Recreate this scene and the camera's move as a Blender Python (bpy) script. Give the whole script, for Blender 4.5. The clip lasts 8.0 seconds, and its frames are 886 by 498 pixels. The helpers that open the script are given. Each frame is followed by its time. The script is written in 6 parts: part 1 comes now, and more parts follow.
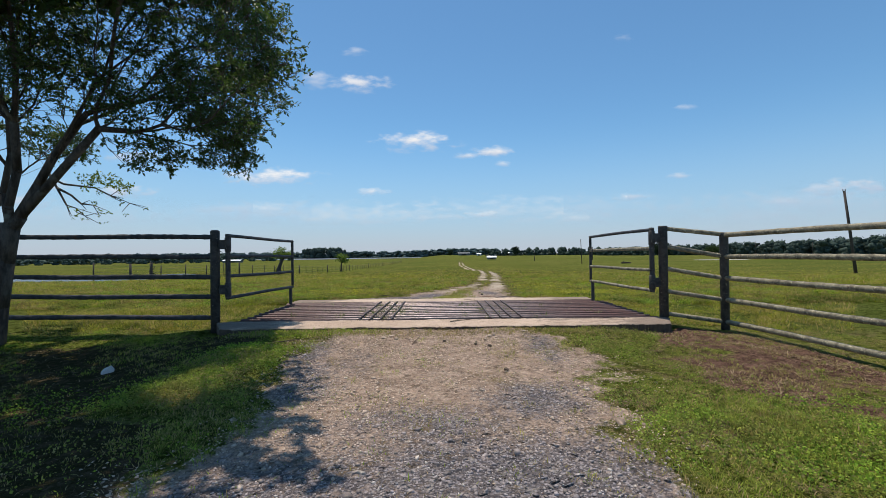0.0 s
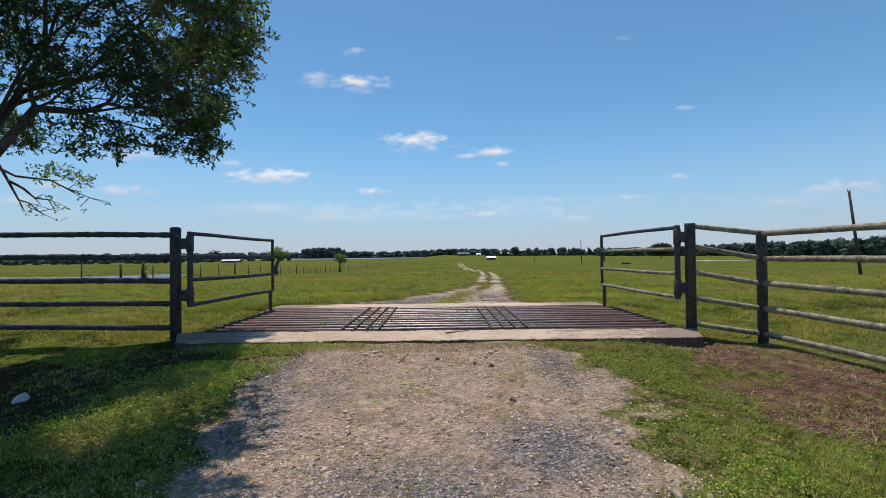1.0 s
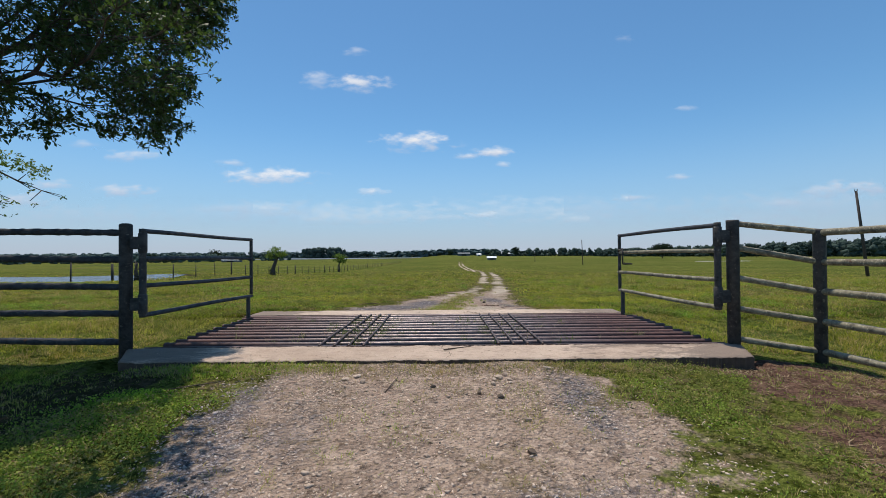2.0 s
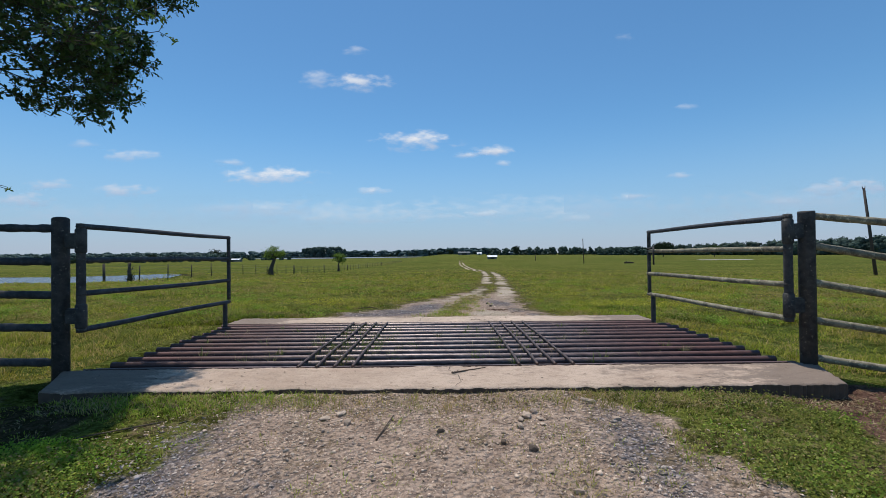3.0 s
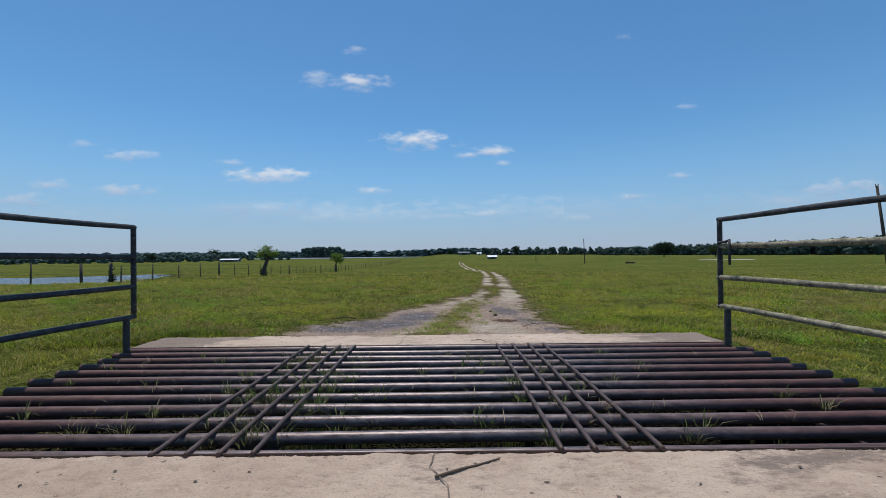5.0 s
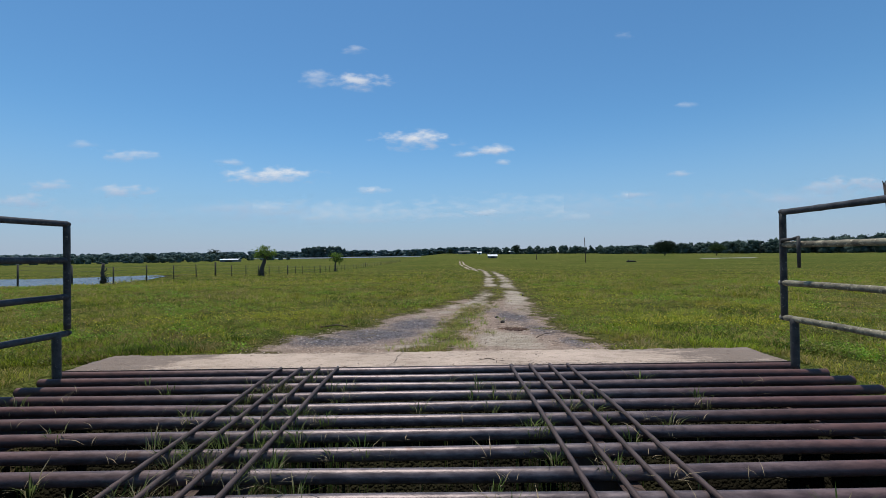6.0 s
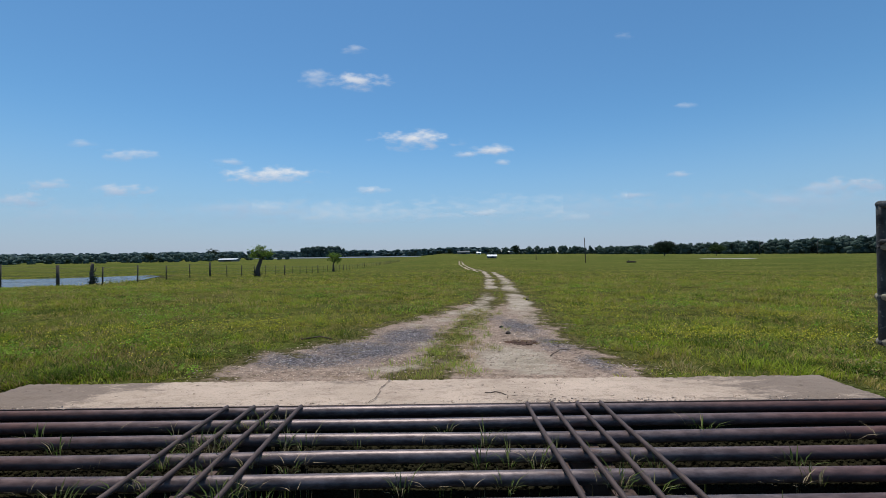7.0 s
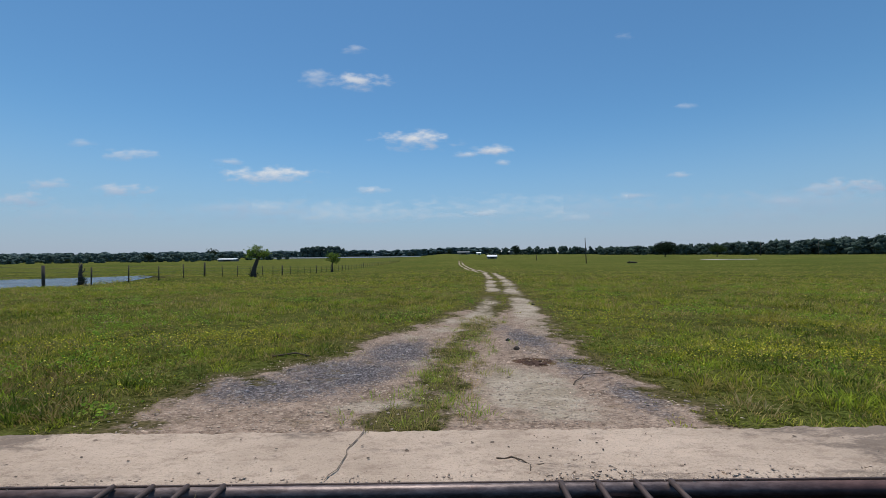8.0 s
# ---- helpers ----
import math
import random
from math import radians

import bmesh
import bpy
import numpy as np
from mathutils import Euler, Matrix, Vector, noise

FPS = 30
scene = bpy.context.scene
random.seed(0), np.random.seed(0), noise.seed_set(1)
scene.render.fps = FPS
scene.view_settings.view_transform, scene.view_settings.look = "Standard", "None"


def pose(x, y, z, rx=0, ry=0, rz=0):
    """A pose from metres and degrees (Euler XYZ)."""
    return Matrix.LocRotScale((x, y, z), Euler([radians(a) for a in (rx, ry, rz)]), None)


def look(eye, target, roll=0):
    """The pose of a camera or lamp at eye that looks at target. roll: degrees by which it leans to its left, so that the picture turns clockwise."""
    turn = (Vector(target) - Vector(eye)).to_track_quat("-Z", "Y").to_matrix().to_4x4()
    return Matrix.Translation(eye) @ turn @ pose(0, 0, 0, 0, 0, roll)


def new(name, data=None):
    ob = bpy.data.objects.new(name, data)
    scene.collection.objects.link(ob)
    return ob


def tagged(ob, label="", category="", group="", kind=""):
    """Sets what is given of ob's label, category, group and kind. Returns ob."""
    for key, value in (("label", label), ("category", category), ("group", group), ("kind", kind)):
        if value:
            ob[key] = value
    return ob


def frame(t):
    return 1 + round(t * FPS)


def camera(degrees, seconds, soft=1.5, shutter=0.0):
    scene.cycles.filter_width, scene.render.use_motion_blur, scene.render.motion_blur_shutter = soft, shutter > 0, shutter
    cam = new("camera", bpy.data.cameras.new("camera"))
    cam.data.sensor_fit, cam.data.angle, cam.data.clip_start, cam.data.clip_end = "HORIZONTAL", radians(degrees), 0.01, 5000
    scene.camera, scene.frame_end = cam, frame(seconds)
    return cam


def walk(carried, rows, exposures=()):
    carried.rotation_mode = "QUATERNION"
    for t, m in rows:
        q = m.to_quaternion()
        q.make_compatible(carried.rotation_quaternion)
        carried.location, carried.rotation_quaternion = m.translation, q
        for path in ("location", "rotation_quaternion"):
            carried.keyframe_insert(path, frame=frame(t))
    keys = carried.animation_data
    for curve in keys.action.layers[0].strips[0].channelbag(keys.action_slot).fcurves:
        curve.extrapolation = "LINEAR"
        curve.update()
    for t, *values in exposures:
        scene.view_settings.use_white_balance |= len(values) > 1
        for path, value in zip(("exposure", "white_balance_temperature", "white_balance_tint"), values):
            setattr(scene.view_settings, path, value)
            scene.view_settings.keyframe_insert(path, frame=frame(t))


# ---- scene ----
cam = camera(92.0, 8.0, 0.6)
PATH = [
    (0, (0.04, -6.46, 0.992), (0.042, -4.46, 1.014), -0.7),
    (0.5, (0.081, -6.036, 0.978), (0.084, -4.036, 1.001), -0.6),
    (1, (0.108, -5.621, 1.001), (0.112, -3.621, 1.024), -0.6),
    (1.5, (0.142, -5.191, 1.012), (0.145, -3.191, 1.035), -0.6),
    (1.7, (0.143, -5.022, 1.015), (0.146, -3.022, 1.038), -0.5),
    (2.8, (0.083, -4.053, 1.028), (0.083, -2.054, 1.052), -0.5),
    (3, (0.074, -3.873, 1.026), (0.075, -1.873, 1.045), -0.6),
    (3.5, (0.101, -3.405, 1.01), (0.101, -1.405, 1.029), -0.7),
    (4, (0.148, -2.948, 0.982), (0.148, -0.948, 1.0), -0.7),
    (4.5, (0.195, -2.51, 0.979), (0.196, -0.51, 0.998), -0.6),
    (4.7, (0.193, -2.338, 0.978), (0.195, -0.338, 0.997), -0.6),
    (5.8, (0.153, -1.435, 0.989), (0.153, 0.565, 1.009), -0.6),
    (6, (0.169, -1.267, 0.995), (0.17, 0.733, 1.011), -0.8),
    (6.5, (0.196, -0.824, 1.006), (0.197, 1.175, 1.022), -0.7),
    (7, (0.194, -0.402, 1.021), (0.198, 1.598, 1.037), -0.7),
    (7.5, (0.192, 0.101, 1.008), (0.195, 2.101, 1.024), -0.6),
    (8, (0.228, 0.54, 1.039), (0.232, 2.54, 1.056), -0.6),
]
walk(cam, [(t, look(eye, target, roll)) for t, eye, target, roll in PATH],
     exposures=((0, -0.02, 7000, 11.5), (1.5, -0.05, 6850, 11.5), (3.0, -0.18, 6500, 10.5), (4.5, -0.32, 6300, 10), (6.0, -0.28, 6400, 10), (7.0, -0.26, 6500, 10), (8.0, -0.37, 6550, 10)))

# ---- world, sun ----
SUN_EL, SUN_AZ = radians(75), radians(-25)          # azimuth from +y towards +x
world = bpy.data.worlds.new("sky")
scene.world = world
world.use_nodes = True
wn = world.node_tree
sky = wn.nodes.new("ShaderNodeTexSky")
sky.sky_type, sky.sun_disc = "NISHITA", False
sky.sun_elevation, sky.sun_rotation = SUN_EL, SUN_AZ
sky.altitude, sky.air_density, sky.dust_density, sky.ozone_density = 100, 1.0, 0.25, 0.7
tint = wn.nodes.new("ShaderNodeMix")
tint.data_type, tint.blend_type = "RGBA", "MULTIPLY"
tint.inputs[0].default_value = 1.0
tint.inputs[7].default_value = (0.585, 0.95, 1.14, 1)
wn.links.new(sky.outputs[0], tint.inputs[6])
wn.links.new(tint.outputs[2], wn.nodes["Background"].inputs["Color"])
wn.nodes["Background"].inputs["Strength"].default_value = 0.125
sun = new("sun", bpy.data.lights.new("sun", "SUN"))
sun.data.energy, sun.data.angle, sun.data.color = 4.2, radians(0.53), (1.0, 0.95, 0.87)
sun_dir = Vector((math.sin(SUN_AZ) * math.cos(SUN_EL), math.cos(SUN_AZ) * math.cos(SUN_EL), math.sin(SUN_EL)))
sun.matrix_world = Matrix.Translation(sun_dir * 60) @ sun_dir.to_track_quat("Z", "Y").to_matrix().to_4x4()


# ---- materials ----
class Nodes:
    """A small builder of node materials."""

    def __init__(self, name):
        self.mat = bpy.data.materials.new(name)
        self.mat.use_nodes = True
        self.tree = self.mat.node_tree
        self.out = self.tree.nodes["Material Output"]
        self.bsdf = self.tree.nodes["Principled BSDF"]
        self.pos = self.tree.nodes.new("ShaderNodeTexCoord").outputs["Object"]

    def put(self, socket, value):
        if hasattr(value, "is_output"):
            self.tree.links.new(value, socket)
        elif isinstance(value, (tuple, list)) and len(value) == 3 and socket.type == "RGBA":
            socket.default_value = (*value, 1)
        else:
            socket.default_value = value

    def noise(self, scale, detail=4.0, rough=0.55, vec=None, stretch=None):
        n = self.tree.nodes.new("ShaderNodeTexNoise")
        v = vec or self.pos
        if stretch:
            m = self.tree.nodes.new("ShaderNodeVectorMath")
            m.operation = "MULTIPLY"
            self.put(m.inputs[0], v)
            m.inputs[1].default_value = stretch
            v = m.outputs[0]
        self.put(n.inputs["Vector"], v)
        n.inputs["Scale"].default_value, n.inputs["Detail"].default_value, n.inputs["Roughness"].default_value = scale, detail, rough
        return n.outputs["Fac"]

    def voronoi(self, scale, out="Distance", vec=None):
        n = self.tree.nodes.new("ShaderNodeTexVoronoi")
        self.put(n.inputs["Vector"], vec or self.pos)
        n.inputs["Scale"].default_value = scale
        return n.outputs[out]

    def ramp(self, fac, lo, hi, a=0.0, b=1.0):
        n = self.tree.nodes.new("ShaderNodeMapRange")
        n.interpolation_type = "SMOOTHSTEP"
        for sock, v in zip(n.inputs, (fac, lo, hi, a, b)):
            self.put(sock, v)
        return n.outputs[0]

    def math(self, op, a, b=0.5):
        n = self.tree.nodes.new("ShaderNodeMath")
        n.operation = op
        self.put(n.inputs[0], a)
        self.put(n.inputs[1], b)
        return n.outputs[0]

    def mix(self, fac, a, b, kind="MIX"):
        n = self.tree.nodes.new("ShaderNodeMix")
        n.data_type, n.blend_type = "RGBA", kind
        self.put(n.inputs[0], fac)
        self.put(n.inputs[6], a)
        self.put(n.inputs[7], b)
        return n.outputs[2]

    def attr(self, name):
        n = self.tree.nodes.new("ShaderNodeAttribute")
        n.attribute_name = name
        return n.outputs["Fac"]

    def axis(self, i):
        n = self.tree.nodes.new("ShaderNodeSeparateXYZ")
        self.put(n.inputs[0], self.pos)
        return n.outputs[i]

    def island(self):
        return self.tree.nodes.new("ShaderNodeNewGeometry").outputs["Random Per Island"]

    def rand(self):
        return self.tree.nodes.new("ShaderNodeObjectInfo").outputs["Random"]

    def done(self, color, rough=0.7, metal=0.0, bump=None, depth=0.01, strength=0.6, spec=None, trans=None):
        b = self.bsdf
        self.put(b.inputs["Base Color"], color)
        self.put(b.inputs["Roughness"], rough)
        self.put(b.inputs["Metallic"], metal)
        if spec is not None:
            b.inputs["Specular IOR Level"].default_value = spec
        if bump is not None:
            n = self.tree.nodes.new("ShaderNodeBump")
            n.inputs["Strength"].default_value, n.inputs["Distance"].default_value = strength, depth
            self.put(n.inputs["Height"], bump)
            self.tree.links.new(n.outputs[0], b.inputs["Normal"])
        if trans is not None:
            t = self.tree.nodes.new("ShaderNodeBsdfTranslucent")
            self.put(t.inputs[0], trans[0])
            m = self.tree.nodes.new("ShaderNodeMixShader")
            m.inputs[0].default_value = trans[1]
            self.tree.links.new(b.outputs[0], m.inputs[1])
            self.tree.links.new(t.outputs[0], m.inputs[2])
            self.tree.links.new(m.outputs[0], self.out.inputs[0])
        return self.mat


def mat_ground():
    n = Nodes("field_ground")
    gravel, soil, lush, pale, grey = n.attr("gravel"), n.attr("soil"), n.attr("lush"), n.attr("pale"), n.attr("grey")
    edge = n.math("MULTIPLY", n.math("SUBTRACT", n.noise(5.5, 6, 0.65), 0.5), 1.1)
    edge = n.math("ADD", edge, n.math("MULTIPLY", n.math("SUBTRACT", n.noise(0.9, 3), 0.5), 0.7))
    g_mask = n.ramp(n.math("ADD", gravel, edge), 0.4, 0.62)
    s_mask = n.ramp(n.math("ADD", soil, edge), 0.42, 0.62)
    p_mask = n.ramp(n.math("ADD", pale, edge), 0.36, 0.85)
    big, mid, fine = n.noise(0.05, 5, 0.6), n.noise(0.8, 6, 0.65), n.noise(30, 3, 0.6)
    grass = n.mix(n.ramp(big, 0.36, 0.64), (0.12, 0.155, 0.03), (0.19, 0.2, 0.045))
    grass = n.mix(n.ramp(mid, 0.35, 0.7, 0, 0.6), grass, (0.158, 0.14, 0.062))
    band = n.noise(1.0, 5, 0.65, stretch=(0.012, 0.05, 1))
    grass = n.mix(n.ramp(band, 0.5, 0.62, 0, 0.55), grass, (0.075, 0.115, 0.03))
    grass = n.mix(n.ramp(band, 0.46, 0.36, 0, 0.6), grass, (0.19, 0.165, 0.06))
    verge = n.math("ADD", n.math("MAXIMUM", gravel, pale), n.math("MULTIPLY", edge, 0.5))
    grass = n.mix(n.ramp(verge, 0.05, 0.4, 0, 0.85), grass, (0.17, 0.13, 0.07))
    grass = n.mix(n.math("MULTIPLY", n.ramp(n.noise(0.35, 6, 0.7), 0.55, 0.75), 0.5), grass, (0.205, 0.19, 0.04))
    grass = n.mix(n.math("MULTIPLY", n.ramp(n.noise(0.22, 5, 0.7, stretch=(1, 0.4, 1)), 0.56, 0.7), 0.55), grass, (0.05, 0.065, 0.018))
    lushc = n.mix(n.ramp(mid, 0.3, 0.7), (0.11, 0.14, 0.026), (0.19, 0.2, 0.05))
    lushc = n.mix(n.ramp(n.noise(2.3, 6, 0.75), 0.48, 0.64), lushc, (0.2, 0.15, 0.085))
    grass = n.mix(lush, grass, lushc)
    grass = n.mix(n.ramp(n.noise(9, 6, 0.75), 0.47, 0.6, 0, 0.85), grass, (0.032, 0.04, 0.006))
    grass = n.mix(n.ramp(n.noise(24, 5, 0.75), 0.55, 0.7, 0, 0.6), grass, (0.24, 0.2, 0.07))
    grass = n.mix(n.ramp(fine, 0.4, 0.7, 0, 0.6), grass, (0.03, 0.04, 0.006))
    warp = n.noise(60, 3, 0.6)
    bent = n.tree.nodes.new("ShaderNodeVectorMath")
    bent.operation = "MULTIPLY_ADD"
    shove = n.tree.nodes.new("ShaderNodeTexNoise")
    n.put(shove.inputs["Vector"], n.pos)
    shove.inputs["Scale"].default_value, shove.inputs["Detail"].default_value = 26, 4
    n.put(bent.inputs[0], shove.outputs["Color"])
    bent.inputs[1].default_value = (0.06, 0.06, 0.06)
    n.put(bent.inputs[2], n.pos)
    bent = bent.outputs[0]
    chip = n.mix(n.ramp(n.voronoi(40, "Color", bent), 0.05, 0.95), (0.09, 0.08, 0.085), (0.41, 0.367, 0.375))
    chip = n.mix(n.ramp(n.voronoi(40, vec=bent), 0.35, 0.62, 0, 0.9), chip, (0.11, 0.098, 0.1))
    chip = n.mix(n.ramp(n.voronoi(21, "Color", bent), 0.82, 0.9, 0, 0.6), chip, (0.42, 0.385, 0.36))
    chip = n.mix(n.ramp(n.noise(5.5, 6, 0.75), 0.55, 0.7, 0, 0.55), chip, (0.26, 0.2, 0.155))
    tan = n.mix(n.ramp(n.noise(7, 7, 0.75), 0.35, 0.68), (0.36, 0.26, 0.198), (0.6, 0.45, 0.352))
    pebble = n.mix(n.ramp(n.voronoi(30, "Color", bent), 0.1, 0.9), (0.2, 0.137, 0.102), (0.72, 0.56, 0.44))
    pebble = n.mix(n.ramp(n.voronoi(30, vec=bent), 0.38, 0.62, 0, 0.85), pebble, (0.12, 0.086, 0.066))
    tan = n.mix(n.ramp(n.noise(3.2, 7, 0.78), 0.45, 0.62, 0.05, 0.6), tan, pebble)
    tan = n.mix(n.ramp(n.noise(13, 6, 0.8), 0.54, 0.63, 0, 0.8), tan, (0.1, 0.07, 0.052))
    tan = n.mix(n.ramp(warp, 0.55, 0.7, 0, 0.6), tan, (0.15, 0.11, 0.085))
    drift = n.math("ADD", n.math("MULTIPLY", n.math("SUBTRACT", n.noise(2.6, 8, 0.8), 0.5), 1.5), n.math("MULTIPLY", n.math("SUBTRACT", n.noise(21, 4, 0.7), 0.5), 1.3))
    blue = n.mix(n.ramp(n.math("ADD", grey, drift), 0.2, 0.95), tan, chip)
    blue = n.mix(n.math("MULTIPLY", n.ramp(n.noise(1.7, 8, 0.8), 0.54, 0.66), 0.75), blue, (0.19, 0.14, 0.078))
    soilc = n.mix(n.ramp(n.noise(7, 7, 0.75), 0.35, 0.68), (0.075, 0.042, 0.032), (0.22, 0.13, 0.095))
    soilc = n.mix(n.ramp(n.noise(2.1, 7, 0.8), 0.5, 0.62, 0, 0.8), soilc, (0.19, 0.145, 0.07))
    soilc = n.mix(n.ramp(n.noise(24, 6, 0.8), 0.53, 0.64, 0, 0.8), soilc, (0.045, 0.027, 0.02))
    soilc = n.mix(n.ramp(n.noise(33, 5, 0.8), 0.58, 0.68, 0, 0.7), soilc, (0.36, 0.25, 0.18))
    palec = n.mix(n.ramp(n.noise(3.0, 6, 0.7), 0.35, 0.7), (0.6, 0.5, 0.395), (0.4, 0.325, 0.24))
    palec = n.mix(n.ramp(n.voronoi(34, "Color", bent), 0.72, 0.9, 0, 0.65), palec, (0.17, 0.14, 0.12))
    palec = n.mix(n.ramp(n.noise(17, 6, 0.8), 0.56, 0.66, 0, 0.6), palec, (0.2, 0.165, 0.13))
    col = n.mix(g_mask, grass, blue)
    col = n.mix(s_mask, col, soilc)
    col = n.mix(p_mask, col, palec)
    # Dark ground under the oak: tree shade painted in; the pond bank shares it.
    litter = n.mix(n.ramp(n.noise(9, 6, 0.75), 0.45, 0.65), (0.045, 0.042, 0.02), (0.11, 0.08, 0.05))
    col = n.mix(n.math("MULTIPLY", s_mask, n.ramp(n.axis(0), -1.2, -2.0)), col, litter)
    # Pit floor near black: the deep shade below the pipes put into its colour.
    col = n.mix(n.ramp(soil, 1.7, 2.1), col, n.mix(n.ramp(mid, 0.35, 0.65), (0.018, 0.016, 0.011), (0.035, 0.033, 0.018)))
    h = n.math("ADD", n.math("MULTIPLY", n.voronoi(35), -0.8), n.math("ADD", n.noise(14, 5, 0.7), n.math("MULTIPLY", fine, 0.5)))
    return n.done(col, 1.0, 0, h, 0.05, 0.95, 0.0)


def mat_blade(name, a, b, dry, other, amount, clump=7.0):
    n = Nodes(name)
    col = n.mix(n.island(), a, b)
    col = n.mix(n.ramp(n.noise(0.55, 5, 0.7), 0.45, 0.62), col, other)
    col = n.mix(n.ramp(n.noise(0.17, 6, 0.7), 0.5, 0.66, 0, 0.7), col, n.mix(0.5, other, dry))
    col = n.mix(n.ramp(n.noise(0.9, 5, 0.7), 0.55, 0.68, 0, 0.75), col, tuple(c * 0.55 for c in a))
    if clump < 8:
        col = n.mix(n.ramp(n.noise(0.11, 6, 0.7, stretch=(1, 0.45, 1)), 0.47, 0.6, 0, 0.6), col, tuple(c * 0.75 for c in a))
    k = n.math("ADD", n.island(), n.math("MULTIPLY", n.math("SUBTRACT", n.noise(1.3, 4, 0.65), 0.5), 2.2))
    col = n.mix(n.ramp(k, 1.0 - amount, 1.25 - amount), col, dry)
    col = n.mix(n.ramp(n.noise(clump, 5, 0.72), 0.52, 0.62, 0, 0.65), col, tuple(c * 0.4 for c in a))
    col = n.mix(n.ramp(n.noise(clump * 1.3, 5, 0.72), 0.46, 0.36, 0, 0.6), col, tuple(min(0.6, c * 1.35) for c in b))
    return n.done(col, 0.7, 0, spec=0.12, trans=(col, 0.4))


def mat_leaf(name, a, b, thin):
    n = Nodes(name)
    col = n.mix(n.island(), a, b)
    col = n.mix(n.ramp(n.noise(1.3, 3), 0.5, 0.75, 0, 0.5), col, (0.12, 0.13, 0.03))
    return n.done(col, 0.5, 0, spec=0.35, trans=(thin, 0.28))


def mat_bark():
    n = Nodes("grey_bark")
    f = n.noise(9, 6, 0.7, stretch=(1, 1, 0.3))
    col = n.mix(n.ramp(f, 0.3, 0.7), (0.04, 0.032, 0.026), (0.15, 0.125, 0.105))
    col = n.mix(n.ramp(n.noise(3.1, 4), 0.6, 0.72), col, (0.19, 0.19, 0.16))
    return n.done(col, 0.9, 0, f, 0.02, 0.9, 0.2)


def mat_rust_pipe():
    n = Nodes("worn_rusty_pipe")
    x = n.math("ABSOLUTE", n.axis(0), 0)
    worn = n.ramp(n.math("ADD", x, n.math("MULTIPLY", n.noise(0.9, 5, 0.7, stretch=(1, 4, 1)), 1.8)), 1.6, 3.6, 1.0, 0.0)
    fine = n.noise(26, 6, 0.7, stretch=(0.35, 1, 1))
    rust = n.mix(n.ramp(fine, 0.3, 0.7), (0.07, 0.03, 0.026), (0.165, 0.072, 0.06))
    rust = n.mix(n.math("MULTIPLY", n.rand(), 0.5), rust, (0.075, 0.045, 0.04))
    steel = n.mix(n.ramp(fine, 0.35, 0.7), (0.1, 0.074, 0.072), (0.24, 0.188, 0.183))
    col = n.mix(worn, rust, steel)
    spots = n.ramp(n.noise(7, 5, 0.75), 0.6, 0.72)
    col = n.mix(n.math("MULTIPLY", spots, 0.7), col, (0.11, 0.055, 0.04))
    rough = n.math("ADD", n.math("MULTIPLY", worn, -0.15), n.math("ADD", 0.48, n.math("MULTIPLY", fine, 0.2)))
    return n.done(col, rough, n.math("MULTIPLY", worn, 0.4), fine, 0.004, 0.5)


def mat_old_paint(name, base, dark, lichen, amount):
    n = Nodes(name)
    f = n.noise(11, 6, 0.7)
    col = n.mix(n.ramp(f, 0.35, 0.68), base, dark)
    col = n.mix(n.ramp(n.noise(34, 5, 0.75), 0.6 - amount, 0.7 - amount), col, lichen)
    col = n.mix(n.ramp(n.noise(5, 5, 0.8), 0.62, 0.7), col, (0.11, 0.06, 0.04))
    return n.done(col, n.ramp(f, 0.2, 0.8, 0.5, 0.8), 0.0, n.math("ADD", f, n.noise(40, 5, 0.7)), 0.007, 0.8, 0.2)


def mat_concrete(name, light, dark):
    n = Nodes(name)
    a, b, c = n.noise(1.1, 6, 0.65), n.noise(12, 7, 0.78, stretch=(0.45, 1, 1)), n.noise(75, 4, 0.7)
    col = n.mix(n.ramp(a, 0.35, 0.65), dark, light)
    col = n.mix(n.ramp(b, 0.48, 0.66, 0, 0.6), col, (0.33, 0.24, 0.18))
    col = n.mix(n.ramp(n.noise(15, 7, 0.8, stretch=(0.35, 1, 1)), 0.44, 0.34, 0, 0.7), col, (0.66, 0.53, 0.42))
    # Right end weathered; on the left end this darkening is painted tree shade.
    ends = n.math("ADD", n.ramp(n.axis(0), 1.4, 3.2, 0.0, 0.2), n.ramp(n.axis(0), -1.6, -3.2, 0.0, 0.24))
    stain_shade = n.math("ADD", n.noise(1.7, 8, 0.8, stretch=(0.5, 1.3, 1)), ends)
    col = n.mix(n.ramp(stain_shade, 0.55, 0.66, 0, 0.75), col, (0.17, 0.132, 0.108))
    pit = n.math("MULTIPLY", n.ramp(n.voronoi(26), 0.34, 0.2), n.ramp(n.voronoi(26, "Color"), 0.88, 0.92))
    col = n.mix(n.math("MULTIPLY", pit, 0.8), col, (0.1, 0.075, 0.058))
    col = n.mix(n.ramp(n.noise(30, 6, 0.8), 0.6, 0.68, 0, 0.8), col, (0.14, 0.1, 0.077))
    col = n.mix(n.ramp(c, 0.5, 0.72, 0, 0.5), col, (0.22, 0.163, 0.124))
    h = n.math("SUBTRACT", n.math("ADD", n.math("MULTIPLY", b, -1.0), n.math("MULTIPLY", c, 0.5)), n.math("MULTIPLY", pit, 0.7))
    return n.done(col, 0.92, 0, h, 0.02, 0.9, 0.15)


